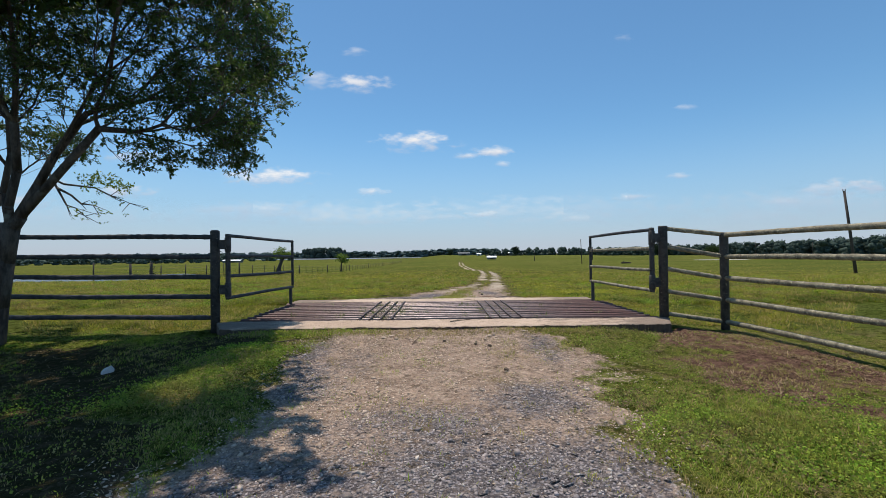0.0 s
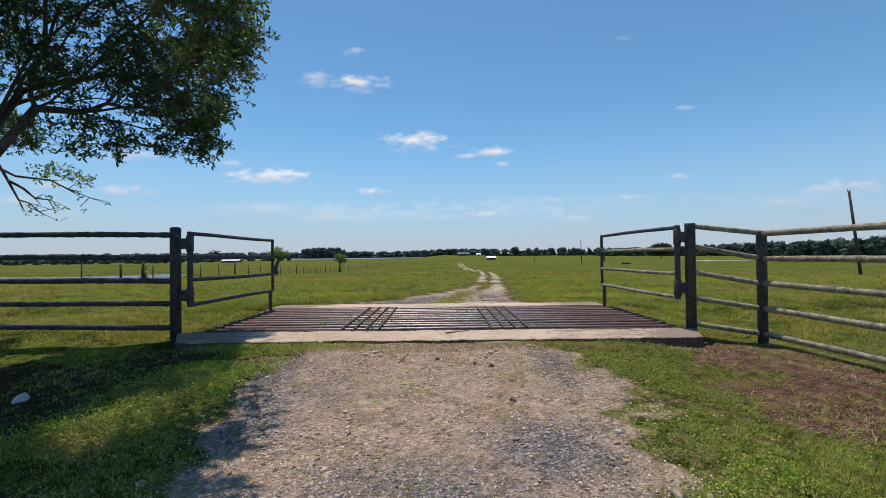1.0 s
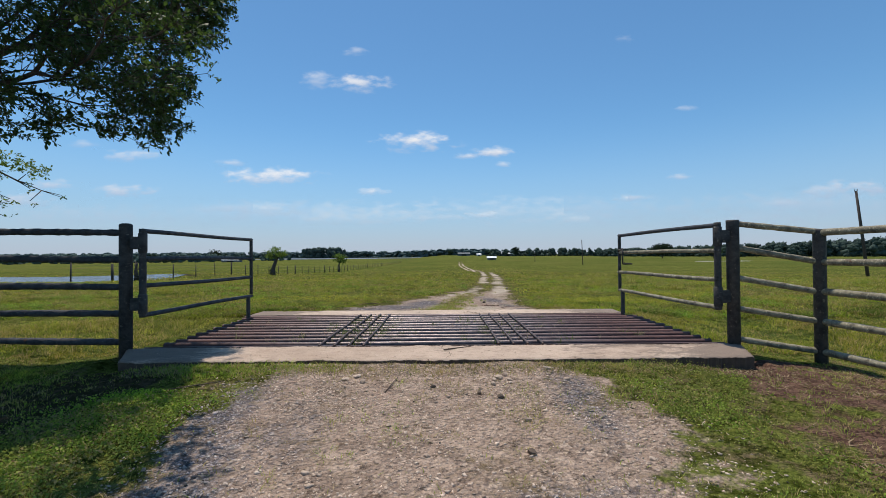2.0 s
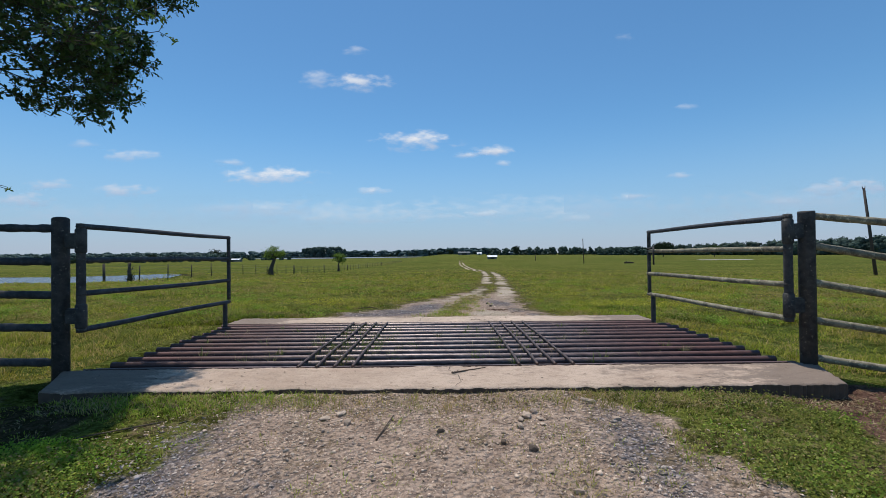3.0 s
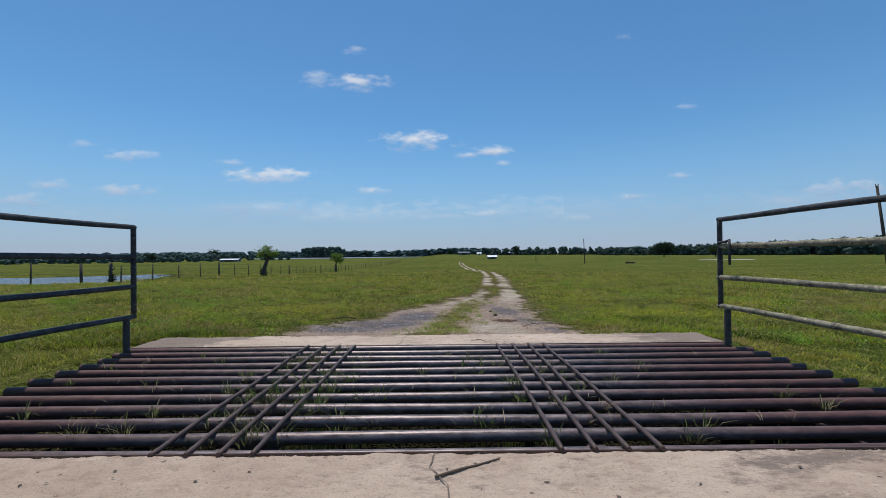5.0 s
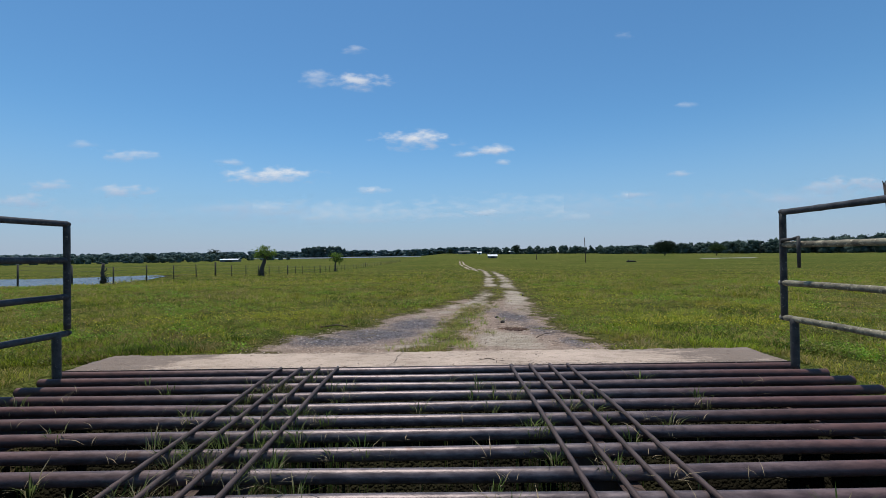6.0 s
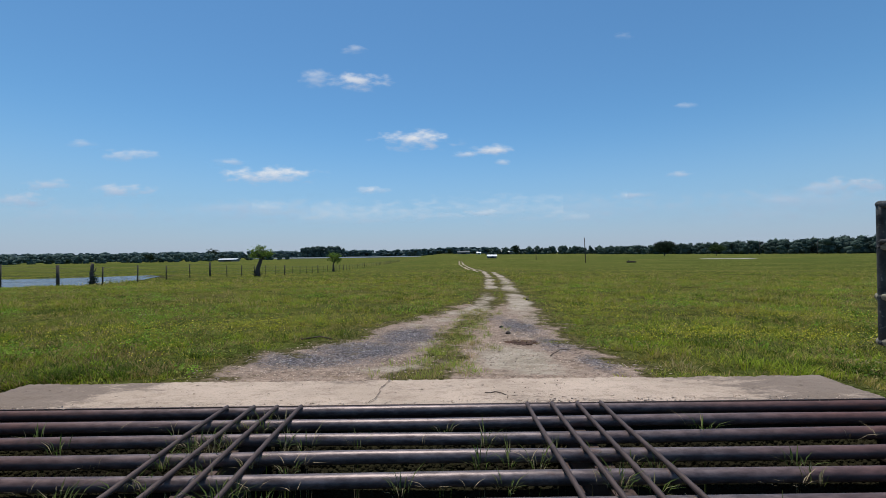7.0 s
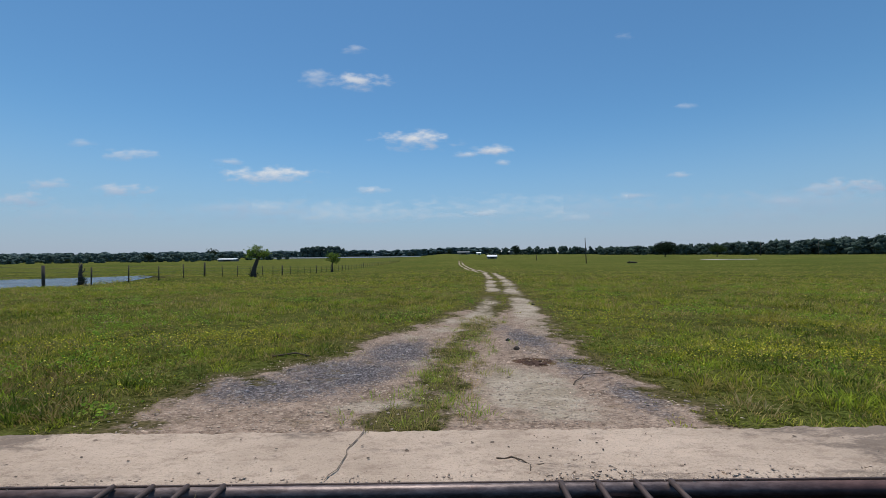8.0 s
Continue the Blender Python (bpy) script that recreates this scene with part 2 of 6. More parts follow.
def mat_stone():
    n = Nodes("limestone_chips")
    grey = n.mix(n.island(), (0.14, 0.124, 0.128), (0.43, 0.387, 0.395))
    grey = n.mix(n.ramp(n.island(), 0.93, 0.97), grey, (0.55, 0.51, 0.48))
    tan = n.mix(n.island(), (0.33, 0.24, 0.18), (0.8, 0.62, 0.485))
    drift = n.math("ADD", n.math("MULTIPLY", n.math("SUBTRACT", n.noise(2.6, 8, 0.8), 0.5), 1.5), n.math("MULTIPLY", n.math("SUBTRACT", n.noise(21, 4, 0.7), 0.5), 1.3))
    col = n.mix(n.ramp(n.math("ADD", n.attr("grey"), drift), 0.2, 0.95), tan, grey)
    col = n.mix(n.ramp(n.noise(40, 4), 0.4, 0.7, 0, 0.6), col, (0.3, 0.25, 0.2))
    return n.done(col, 0.9, 0, n.noise(70, 4), 0.004, 0.5, 0.2)


def mat_loose_stone():
    n = Nodes("loose_stone")
    col = n.mix(n.rand(), (0.36, 0.265, 0.2), (0.66, 0.52, 0.41))
    col = n.mix(n.ramp(n.noise(40, 4), 0.4, 0.7, 0, 0.6), col, (0.33, 0.27, 0.21))
    return n.done(col, 0.9, 0, n.noise(70, 4), 0.004, 0.5, 0.2)


def mat_plain(name, color, rough=0.7, metal=0.0, vary=0.3, scale=8, dark=0.5):
    n = Nodes(name)
    d = tuple(c * dark for c in color)
    f = n.noise(scale, 5, 0.65)
    return n.done(n.mix(n.ramp(f, 0.4, 0.75, 0, vary * 2), color, d), rough, metal, f, 0.005, 0.4)


def mat_water():
    n = Nodes("pond_water")
    return n.done((0.06, 0.055, 0.06), 0.12, 0, n.noise(1.8, 5, 0.65), 0.25, 0.8, 0.5)


def mat_far_leaf(name, a, b):
    n = Nodes(name)
    col = n.mix(n.ramp(n.noise(0.9, 5, 0.7), 0.35, 0.65), a, b)
    col = n.mix(n.ramp(n.noise(0.28, 5, 0.7), 0.44, 0.6), col, tuple(c * 0.6 for c in a))
    return n.done(col, 1.0, 0, spec=0.0, trans=(b, 0.2))


def mat_cloud():
    n = Nodes("cloud")
    tc = n.tree.nodes.new("ShaderNodeTexCoord")
    sep = n.tree.nodes.new("ShaderNodeSeparateXYZ")
    n.put(sep.inputs[0], tc.outputs["UV"])
    u, v = n.math("SUBTRACT", sep.outputs[0], 0.5), n.math("SUBTRACT", sep.outputs[1], 0.5)
    vv = n.math("MULTIPLY", v, 2.0)
    uu = n.math("MULTIPLY", u, 2.0)
    r = n.math("SQRT", n.math("ADD", n.math("POWER", n.math("ABSOLUTE", uu, 0), 2.0), n.math("POWER", n.math("ABSOLUTE", vv, 0), 2.0)), 0)
    w = n.noise(0.013, 5, 0.5, stretch=(1, 1, 2.4))
    den = n.math("SUBTRACT", n.math("ADD", n.math("SUBTRACT", 0.62, n.math("MULTIPLY", r, 0.75)), n.math("MULTIPLY", n.math("SUBTRACT", w, 0.5), 1.45)), 0.0)
    thick = n.attr("thick")
    a = n.math("MULTIPLY", n.ramp(den, 0.0, 0.8), thick)
    inside = n.ramp(r, 0.7, 0.98, 1.0, 0.0)
    a = n.math("MULTIPLY", a, inside)
    e = n.tree.nodes.new("ShaderNodeEmission")
    n.put(e.inputs[0], n.mix(n.ramp(v, -0.3, 0.2), (0.55, 0.64, 0.8), (0.95, 0.97, 1.0)))
    e.inputs[1].default_value = 1.0
    t = n.tree.nodes.new("ShaderNodeBsdfTransparent")
    m = n.tree.nodes.new("ShaderNodeMixShader")
    n.put(m.inputs[0], a)
    n.tree.links.new(t.outputs[0], m.inputs[1])
    n.tree.links.new(e.outputs[0], m.inputs[2])
    n.tree.links.new(m.outputs[0], n.out.inputs[0])
    return n.mat


GROUND, BARK, RUST, CONCRETE = mat_ground(), mat_bark(), mat_rust_pipe(), mat_concrete("dusty_concrete", (0.58, 0.445, 0.345), (0.47, 0.35, 0.265))
REAR_CONCRETE = mat_concrete("pinkish_concrete", (0.645, 0.503, 0.395), (0.51, 0.395, 0.305))
STRAW = mat_plain("dry_straw", (0.36, 0.27, 0.15), 0.8, 0, 0.4, 30)
MULCH = mat_blade("dead_grass_blade", (0.11, 0.06, 0.044), (0.36, 0.225, 0.155), (0.5, 0.36, 0.23), (0.2, 0.125, 0.08), 0.25, 9.5)
FIELD_BLADE = mat_blade("meadow_blade", (0.19, 0.255, 0.025), (0.44, 0.46, 0.055), (0.48, 0.36, 0.14), (0.31, 0.265, 0.04), 0.42, 3.2)
LAWN_BLADE = mat_blade("short_grass_blade", (0.17, 0.3, 0.028), (0.5, 0.6, 0.085), (0.48, 0.34, 0.17), (0.31, 0.26, 0.08), 0.42, 9.0)
LEAF = mat_leaf("oak_leaf", (0.026, 0.052, 0.022), (0.07, 0.115, 0.042), (0.12, 0.22, 0.035))
# The same oak leaf in a lighter green, for the sun on the low branch.
SUNLIT_LEAF = mat_leaf("sunlit_oak_leaf", (0.07, 0.12, 0.025), (0.13, 0.19, 0.04), (0.25, 0.36, 0.04))
PAINT = mat_old_paint("weathered_dark_pipe", (0.075, 0.076, 0.082), (0.04, 0.04, 0.045), (0.22, 0.2, 0.165), 0.0)
PALE = mat_old_paint("lichen_grey_pipe", (0.33, 0.29, 0.2), (0.11, 0.095, 0.07), (0.6, 0.53, 0.36), 0.05)
POSTPAINT = mat_old_paint("weathered_post_steel", (0.085, 0.08, 0.075), (0.042, 0.04, 0.04), (0.28, 0.26, 0.21), 0.015)
STONE, LOOSE = mat_stone(), mat_loose_stone()
REBAR = mat_plain("rusty_rebar", (0.1, 0.065, 0.055), 0.6, 0.35)
WATER, CLOUD = mat_water(), mat_cloud()
LAKE = mat_plain("wind_ruffled_water", (0.15, 0.17, 0.2), 0.5, 0, 0.15, 0.05)
FLOWER = mat_plain("yellow_flower", (0.72, 0.62, 0.025), 0.6, 0, 0.1)
FENCEWOOD = mat_plain("old_fence_wood", (0.06, 0.05, 0.042), 0.9)
POLEWOOD = mat_plain("pole_wood", (0.08, 0.06, 0.05), 0.9)
WIRE = mat_plain("fence_wire", (0.16, 0.15, 0.14), 0.5, 0.6)
STICK = mat_plain("dry_stick", (0.12, 0.085, 0.06), 0.9)
ROOF = mat_plain("pale_metal_roof", (0.75, 0.76, 0.78), 0.5, 0.1, 0.1, 0.5)
WALLP = mat_plain("barn_wall", (0.12, 0.13, 0.14), 0.8, 0, 0.2, 0.5)
DARK = mat_plain("dark_opening", (0.03, 0.03, 0.03), 0.9)
BAG = mat_plain("white_rock", (0.6, 0.6, 0.61), 0.8, 0, 0.3, 14)
# Slab sides: shade painted on top of the soil stain.
EDGE = mat_plain("shaded_soily_concrete", (0.1, 0.074, 0.056), 0.95, 0, 0.3, 14)
CLOD = mat_plain("dark_crumb", (0.05, 0.036, 0.028), 0.95)
PITCH = mat_plain("soil_in_crack", (0.17, 0.13, 0.1), 0.95)


# ---- mesh helpers ----
def mesh_ob(name, bm, mat, smooth=False):
    me = bpy.data.meshes.new(name)
    bm.to_mesh(me)
    bm.free()
    me.materials.append(mat)
    if smooth:
        me.shade_smooth()
    return new(name, me)


def part(name, bm, material, parent, label="", smooth=False):
    ob = mesh_ob(name, bm, material, smooth)
    ob.parent = parent
    ob.matrix_parent_inverse = Matrix.Identity(4)
    if label:
        ob["label"] = label
    return ob


def array_mesh(name, verts, faces, mat, smooth=False):
    """A mesh object from numpy arrays: verts (n, 3), faces (m, k)."""
    me = bpy.data.meshes.new(name)
    m, k = faces.shape
    me.vertices.add(len(verts))
    me.vertices.foreach_set("co", np.ascontiguousarray(verts, dtype=np.float32).ravel())
    me.loops.add(m * k)
    me.loops.foreach_set("vertex_index", np.ascontiguousarray(faces, dtype=np.int32).ravel())
    me.polygons.add(m)
    me.polygons.foreach_set("loop_start", np.arange(0, m * k, k, dtype=np.int32))
    me.update(calc_edges=True)
    me.validate()
    me.materials.append(mat)
    if smooth:
        me.shade_smooth()
    return me


def tube(bm, path, radii, seg=10, cap=True):
    """A round tube along points."""
    pts = [Vector(p) for p in path]
    if not hasattr(radii, "__len__"):
        radii = [radii] * len(pts)
    rings, side = [], None
    for i, p in enumerate(pts):
        d = (pts[min(i + 1, len(pts) - 1)] - pts[max(i - 1, 0)]).normalized()
        if side is None:
            side = d.orthogonal().normalized()
        side = (side - d * side.dot(d)).normalized()
        up = d.cross(side)
        rings.append([bm.verts.new(p + (side * math.cos(a) + up * math.sin(a)) * radii[i]) for a in (2 * math.pi * k / seg for k in range(seg))])
    for a, b in zip(rings, rings[1:]):
        for k in range(seg):
            f = bm.faces.new((a[k], a[(k + 1) % seg], b[(k + 1) % seg], b[k]))
            f.smooth = True
    if cap:
        bm.faces.new(rings[0][::-1])
        bm.faces.new(rings[-1])


def box(bm, lo, hi, bevel=0.0):
    r = bmesh.ops.create_cube(bm, size=1.0)
    c, s = [(a + b) / 2 for a, b in zip(lo, hi)], [b - a for a, b in zip(lo, hi)]
    for v in r["verts"]:
        v.co = Vector((c[0] + v.co.x * s[0], c[1] + v.co.y * s[1], c[2] + v.co.z * s[2]))
    if bevel:
        bmesh.ops.bevel(bm, geom=list({e for v in r["verts"] for e in v.link_edges}), offset=bevel, segments=2, affect="EDGES")


def empty(name, at, label, category, group="", kind=""):
    ob = new(name)
    ob.empty_display_size = 0.2
    ob.location = at
    return tagged(ob, label, category, group, kind)


# ---- ground ----
RISE = ((-40, -0.3), (-10, -0.2), (-3, -0.19), (-2, -0.16), (-1, -0.07), (-0.6, -0.034), (3.1, -0.02), (4, -0.12), (5.5, -0.21), (20, -0.6), (27, -0.8), (45, -1.4),
        (57, -1.8), (64, -2.05), (98, -3.0), (190, -4.3), (400, -5.2), (800, -5.8), (4500, -6.0))
RISE_Y, RISE_Z = np.array([p[0] for p in RISE]), np.array([p[1] for p in RISE])
STRIP_Y, STRIP_X = (3, 3.6, 4.6, 6, 7.6, 9.7, 14), (0.03, 0.07, 0.2, 0.45, 0.72, 1.1, 1.9)      # the grassy middle of the track
TRACK_Y, TRACK_X = np.array([3, 6, 9, 13, 23, 40, 62, 85, 105, 140, 265, 500]), np.array([0.5, 1.1, 1.5, 2.05, 3.3, 5.1, 7.0, 7.2, 6.9, 6.6, 11, 20])


def smooth(a, b, x):
    t = np.clip((x - a) / (b - a), 0, 1)
    return t * t * (3 - 2 * t)


def wobble(x, y, scale, seed=0.0):
    """Cheap smooth noise from sines, about -1 to 1."""
    u, v = x * scale + seed, y * scale - seed * 0.7
    return (np.sin(u * 1.0 + 1.3 * np.sin(v * 0.9)) + np.sin(v * 1.3 + 1.1 * np.sin(u * 1.7 + 2)) + np.sin((u + v) * 2.1 + 0.7) * 0.6) / 2.6


POND = ((-26.6, 30), (-26.7, 34), (-27.3, 38), (-29.5, 43.6), (-32.5, 46.5), (-35.5, 43.4), (-41, 41), (-50, 42), (-64, 44), (-72, 40), (-70, 33), (-56, 29), (-44, 28.5), (-33, 29), (-29, 28.6))


def pond(x, y):
    """How far a place lies from the pond's middle: under 1 inside, from the shore's angles."""
    cx, cy = -37.0, 36.5
    a = np.array([math.atan2((q - cy) * 2.2, p - cx) for p, q in POND])
    r = np.array([math.hypot((q - cy) * 2.2, p - cx) for p, q in POND])
    o = np.argsort(a)
    at = np.arctan2((np.asarray(y) - cy) * 2.2, np.asarray(x) - cx)
    return np.hypot((np.asarray(y) - cy) * 2.2, np.asarray(x) - cx) / np.interp(at, a[o], r[o], period=2 * math.pi)


def ground_z(x, y):
    x, y = np.asarray(x, float), np.asarray(y, float)
    z = np.interp(y, RISE_Y, RISE_Z)
    swell = np.interp(y, (98, 130, 184, 265, 400, 600, 800, 4500), (0, 0.35, 0.95, 1.6, 2.4, 3.5, 4.0, 4.0))
    z = z + swell * smooth(-50, 10, x) * (1 - 0.5 * smooth(150, 420, x))
    side = np.maximum(smooth(2.3, 3.5, -x), smooth(1.2, 3.3, x)) * smooth(-4, -1.5, y) * (1 - smooth(5, 10, y))
    floor = np.where(x < 0, -0.1 - 0.08 * smooth(3.2, 4.5, -x), -0.085 - 0.035 * smooth(2.2, 3.2, x) - 0.06 * smooth(3.5, 4.1, x))
    z = z - side * np.maximum(0, z - floor)
    z = z - 0.1 * smooth(-2.6, -4.2, x) * smooth(-9, -4, y) * (1 - smooth(-1.6, -0.2, y))
    z = z - 0.016 * np.clip(x - 4, 0, 60) * smooth(6, 40, y)
    z = z - 0.13 * smooth(4.35, 4.9, x) * (1 - smooth(1, 6, y))
    z = z + 0.02 * smooth(2.6, 3.2, x) * (1 - smooth(4.0, 4.4, x)) * (1 - smooth(-0.6, -0.3, y)) * wobble(x, y, 7.0, 3)
    near = 1 - smooth(20, 60, np.abs(y))
    z = z + near * (0.014 * wobble(x, y, 2.3) + 0.008 * wobble(x, y, 6.1, 2.0))
    z = z + smooth(12, 60, y) * 0.12 * wobble(x, y, 0.13, 1.0)
    z = z - 0.045 * np.exp(-((x - 1.27) / 0.2) ** 2 - ((y - 5.4) / 0.25) ** 2)
    p = pond(x, y)
    shore = smooth(1.75, 1.15, p)
    z = z * (1 - shore) + np.clip(z, -1.1, -1.02) * shore
    z = np.where(p < 1.06, np.minimum(z, -1.07 - 0.6 * (1.06 - p)), z)
    pit = (np.abs(x) < 3.3) & (y > 0.1) & (y < 2.4)
    z = np.where(pit, -1.1, z)
    under = (np.abs(x) < 3.45) & (y > -0.5) & (y < 2.98)
    return np.where(under & ~pit, np.minimum(z, -0.16), z)


def greyness(x, y):
    """Where the drive is of grey stone rather than tan dust."""
    spots = ((0.3, -4.3, 1.5, 0.95, 1.0), (0.8, -3.0, 0.55, 0.55, 0.85), (0.0, -3.5, 0.8, 0.5, 0.8), (-1.25, -2.6, 0.45, 1.0, 0.75), (-1.5, -1.6, 0.35, 0.8, 0.85), (-0.9, -4.6, 0.9, 0.8, 0.95), (1.2, -1.5, 0.25, 0.9, 0.75), (-0.9, -2.0, 0.4, 0.6, 0.5),
             (-1.35, 4.3, 0.65, 0.6, 0.95), (-0.8, 4.9, 0.7, 0.85, 1.1), (-0.35, 6.0, 0.6, 1.0, 0.95), (1.5, 6.9, 0.4, 1.1, 0.95), (1.65, 5.2, 0.3, 0.7, 0.85), (1.75, 4.0, 0.25, 0.7, 0.8), (1.25, 8.0, 0.4, 0.6, 0.6))
    g = 0
    for cx, cy, rx, ry, k in spots:
        g = np.maximum(g, k * np.exp(-(((x - cx) / rx) ** 2 + ((y - cy) / ry) ** 2)))
    return g


def masks(x, y):
    """How much gravel, bare or shade-dark soil, short green grass and pale dust lies at a place, 0 to 1."""
    x, y = np.asarray(x, float), np.asarray(y, float)
    left, right = np.interp(y, (-9, -4.4, -3.5, -1.9, -0.5), (-1.3, -1.42, -1.36, -1.42, -1.55)), np.interp(y, (-9, -4.3, -3.8, -2.9, -1.4, -0.9, -0.5), (0.75, 0.95, 1.02, 1.3, 1.33, 1.42, 1.1))
    wave = 0.16 * wobble(x, y, 2.2, 6) + 0.09 * wobble(x, y, 6.5, 2)
    front = smooth(left - 0.45, left + 0.35, x + 1.4 * wave) * (1 - smooth(right - 0.55, right + 0.85, x - 2.4 * wave)) * (1 - smooth(0.4, 0.9, y))
    cx = np.interp(y, TRACK_Y, TRACK_X)
    bl, br = np.interp(y, (3, 3.7, 5.0, 6.6, 8, 9.3, 12), (-1.95, -1.85, -1.55, -0.8, -0.2, 0.25, 1.2)), np.interp(y, (3, 4.7, 5.5, 7.5, 10, 12), (1.8, 1.85, 1.82, 1.95, 2.4, 2.7))
    ragged = 0.3 * wobble(x, y, 1.6, 4) + 0.24 * wobble(x, y, 5.0, 1)
    bl, br = bl + ragged, br - 0.7 * ragged
    back = smooth(bl - 0.75, bl + 0.75, x) * (1 - smooth(br - 0.6, br + 0.7, x)) * smooth(2.5, 3.0, y) * (1 - smooth(9, 14, y))
    mid = np.interp(y, STRIP_Y, STRIP_X)
    half = np.interp(y, (3, 3.6, 4.6, 6, 9), (0.46, 0.44, 0.36, 0.36, 0.45))
    back = back * (1 - np.clip(0.64 + 0.12 * wobble(x, y, 3.7, 2) + 0.12 * wobble(x, y, 9.0, 6), 0, 0.9) * np.exp(-(np.abs(x - mid - 0.12 * wobble(x, y, 3.1, 3)) / half) ** 2))
    gravel = np.maximum(front, back)
    far = smooth(5, 9, y) * (1 - smooth(150, 320, y))
    gap = np.interp(y, (8, 20, 35, 60), (0.62, 0.5, 0.55, 0.7))
    rut = np.maximum(np.exp(-np.abs((x - cx - gap * 0.8 - 0.12 * wobble(x, y, 1.1, 2)) / 0.42) ** 2.4), np.exp(-np.abs((x - cx + gap - 0.14 * wobble(x, y, 0.9, 7)) / 0.38) ** 2.4) * np.interp(y, (8, 13, 20), (0.8, 0.9, 1.0)))
    pale = far * rut * (0.72 + 0.34 * wobble(x, y, 0.5, 5) + 0.34 * wobble(x, y * 0.5, 2.3, 8))
    pale = np.maximum(pale, 0.36 * np.exp(-((x - cx + 0.15) / 1.2) ** 2) * smooth(6, 8, y) * (1 - smooth(16, 30, y)) * (0.9 + 0.5 * wobble(x, y, 1.3, 9) + 0.3 * wobble(x, y, 4.1, 3)))
    pale = np.maximum(pale, 0.8 * np.exp(-((x + 6.6) / 0.4) ** 2 - ((y - 9.4) / 0.2) ** 2))
    pale = np.maximum(pale, 1.1 * np.exp(-((x - 0.95) / 0.5) ** 2 - ((y - 4.1) / 1.2) ** 2) * smooth(3, 3.3, y))
    for cx, cy, rx, ry in ((0.25, 7.8, 0.5, 0.45), (-0.2, 7.1, 0.35, 0.3), (-0.1, 5.4, 0.25, 0.25), (0.5, 8.9, 0.5, 0.5), (-0.35, 3.7, 0.5, 0.25)):
        pale = np.maximum(pale, 0.8 * np.exp(-((x - cx) / rx) ** 2 - ((y - cy) / ry) ** 2))
    verge = np.interp(y, (-4.2, -3.7, -3.2, -2.9, -2.2, -1.5, -0.3), (2.9, 2.7, 2.65, 2.35, 2.5, 2.6, 2.6)) + 0.22 * wobble(x, y, 2.4, 7) + 0.12 * wobble(x, y, 7.0, 3)
    soil = smooth(verge - 0.3, verge + 0.3, x) * (1 - smooth(4.1, 4.5, x)) * smooth(-5.2, -3.9, y) * (1 - smooth(-0.45, -0.1, y)) * np.interp(y, (-4.5, -2.5, -1.5), (0.7, 0.85, 1.1))
    soil = np.maximum(np.clip(soil, 0, 1), 1.6 * np.exp(-((x - 1.27) / 0.24) ** 2 - ((y - 5.42) / 0.2) ** 2))
    soil = soil * np.where(x > 2, np.clip(0.85 + 0.4 * wobble(x, y, 2.7, 3) + 0.25 * wobble(x, y, 7.0, 5), 0, 1.2), 1.0)
    # Left of the drive, soil marks the oak's shade and spares the sunlit band.
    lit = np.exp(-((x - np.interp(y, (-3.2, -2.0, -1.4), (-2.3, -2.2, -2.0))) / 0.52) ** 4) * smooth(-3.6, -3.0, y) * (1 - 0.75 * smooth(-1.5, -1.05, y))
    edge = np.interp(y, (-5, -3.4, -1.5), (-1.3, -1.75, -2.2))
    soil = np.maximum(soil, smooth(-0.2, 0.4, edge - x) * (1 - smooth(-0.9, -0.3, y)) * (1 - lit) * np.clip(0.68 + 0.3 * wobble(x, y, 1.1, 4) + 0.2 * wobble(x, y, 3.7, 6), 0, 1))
    p = pond(x, y)
    soil = np.where((p > 0.98) & (p < 1.07 + 0.03 * wobble(x, y, 0.7, 3)) & (y > 38), 1.5, soil)
    # Values above 1.7 pick the pit's painted shade.
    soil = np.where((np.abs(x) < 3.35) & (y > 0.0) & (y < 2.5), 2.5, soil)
    lush = (1 - smooth(-0.3, 0.6, y)) * np.ones_like(x)
    return gravel, soil, lush, np.clip(pale, 0, 1)


def spaced(lo, fine_lo, fine_hi, hi, step, grow=1.13):
    a = list(np.arange(fine_lo, fine_hi + step / 2, step))
    s, v = step, a[-1]
    while v < hi:
        s *= grow
        v += s
        a.append(v)
    s, v = step, a[0]
    while v > lo:
        s *= grow
        v -= s
        a.insert(0, v)
    return np.array(a)


def build_ground():
    xs, ys = spaced(-4200, -7.5, 7.5, 4200, 0.075, 1.1), spaced(-1500, -7.5, 13, 4400, 0.075, 1.05)
    gx, gy = np.meshgrid(xs, ys)
    x, y = gx.ravel(), gy.ravel()
    verts = np.stack([x, y, ground_z(x, y)], 1)
    nx, ny = len(xs), len(ys)
    i = (np.arange(ny - 1)[:, None] * nx + np.arange(nx - 1)[None, :]).ravel()
    faces = np.stack([i, i + 1, i + nx + 1, i + nx], 1)
    me = array_mesh("ground", verts, faces, GROUND, True)
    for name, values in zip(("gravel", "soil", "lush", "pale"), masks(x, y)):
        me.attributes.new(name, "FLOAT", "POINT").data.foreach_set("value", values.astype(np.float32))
    me.attributes.new("grey", "FLOAT", "POINT").data.foreach_set("value", greyness(x, y).astype(np.float32))
    return tagged(new("ground", me), "open grassy pasture with a gravel drive and pale wheel tracks", "ground", kind="structure")


build_ground()


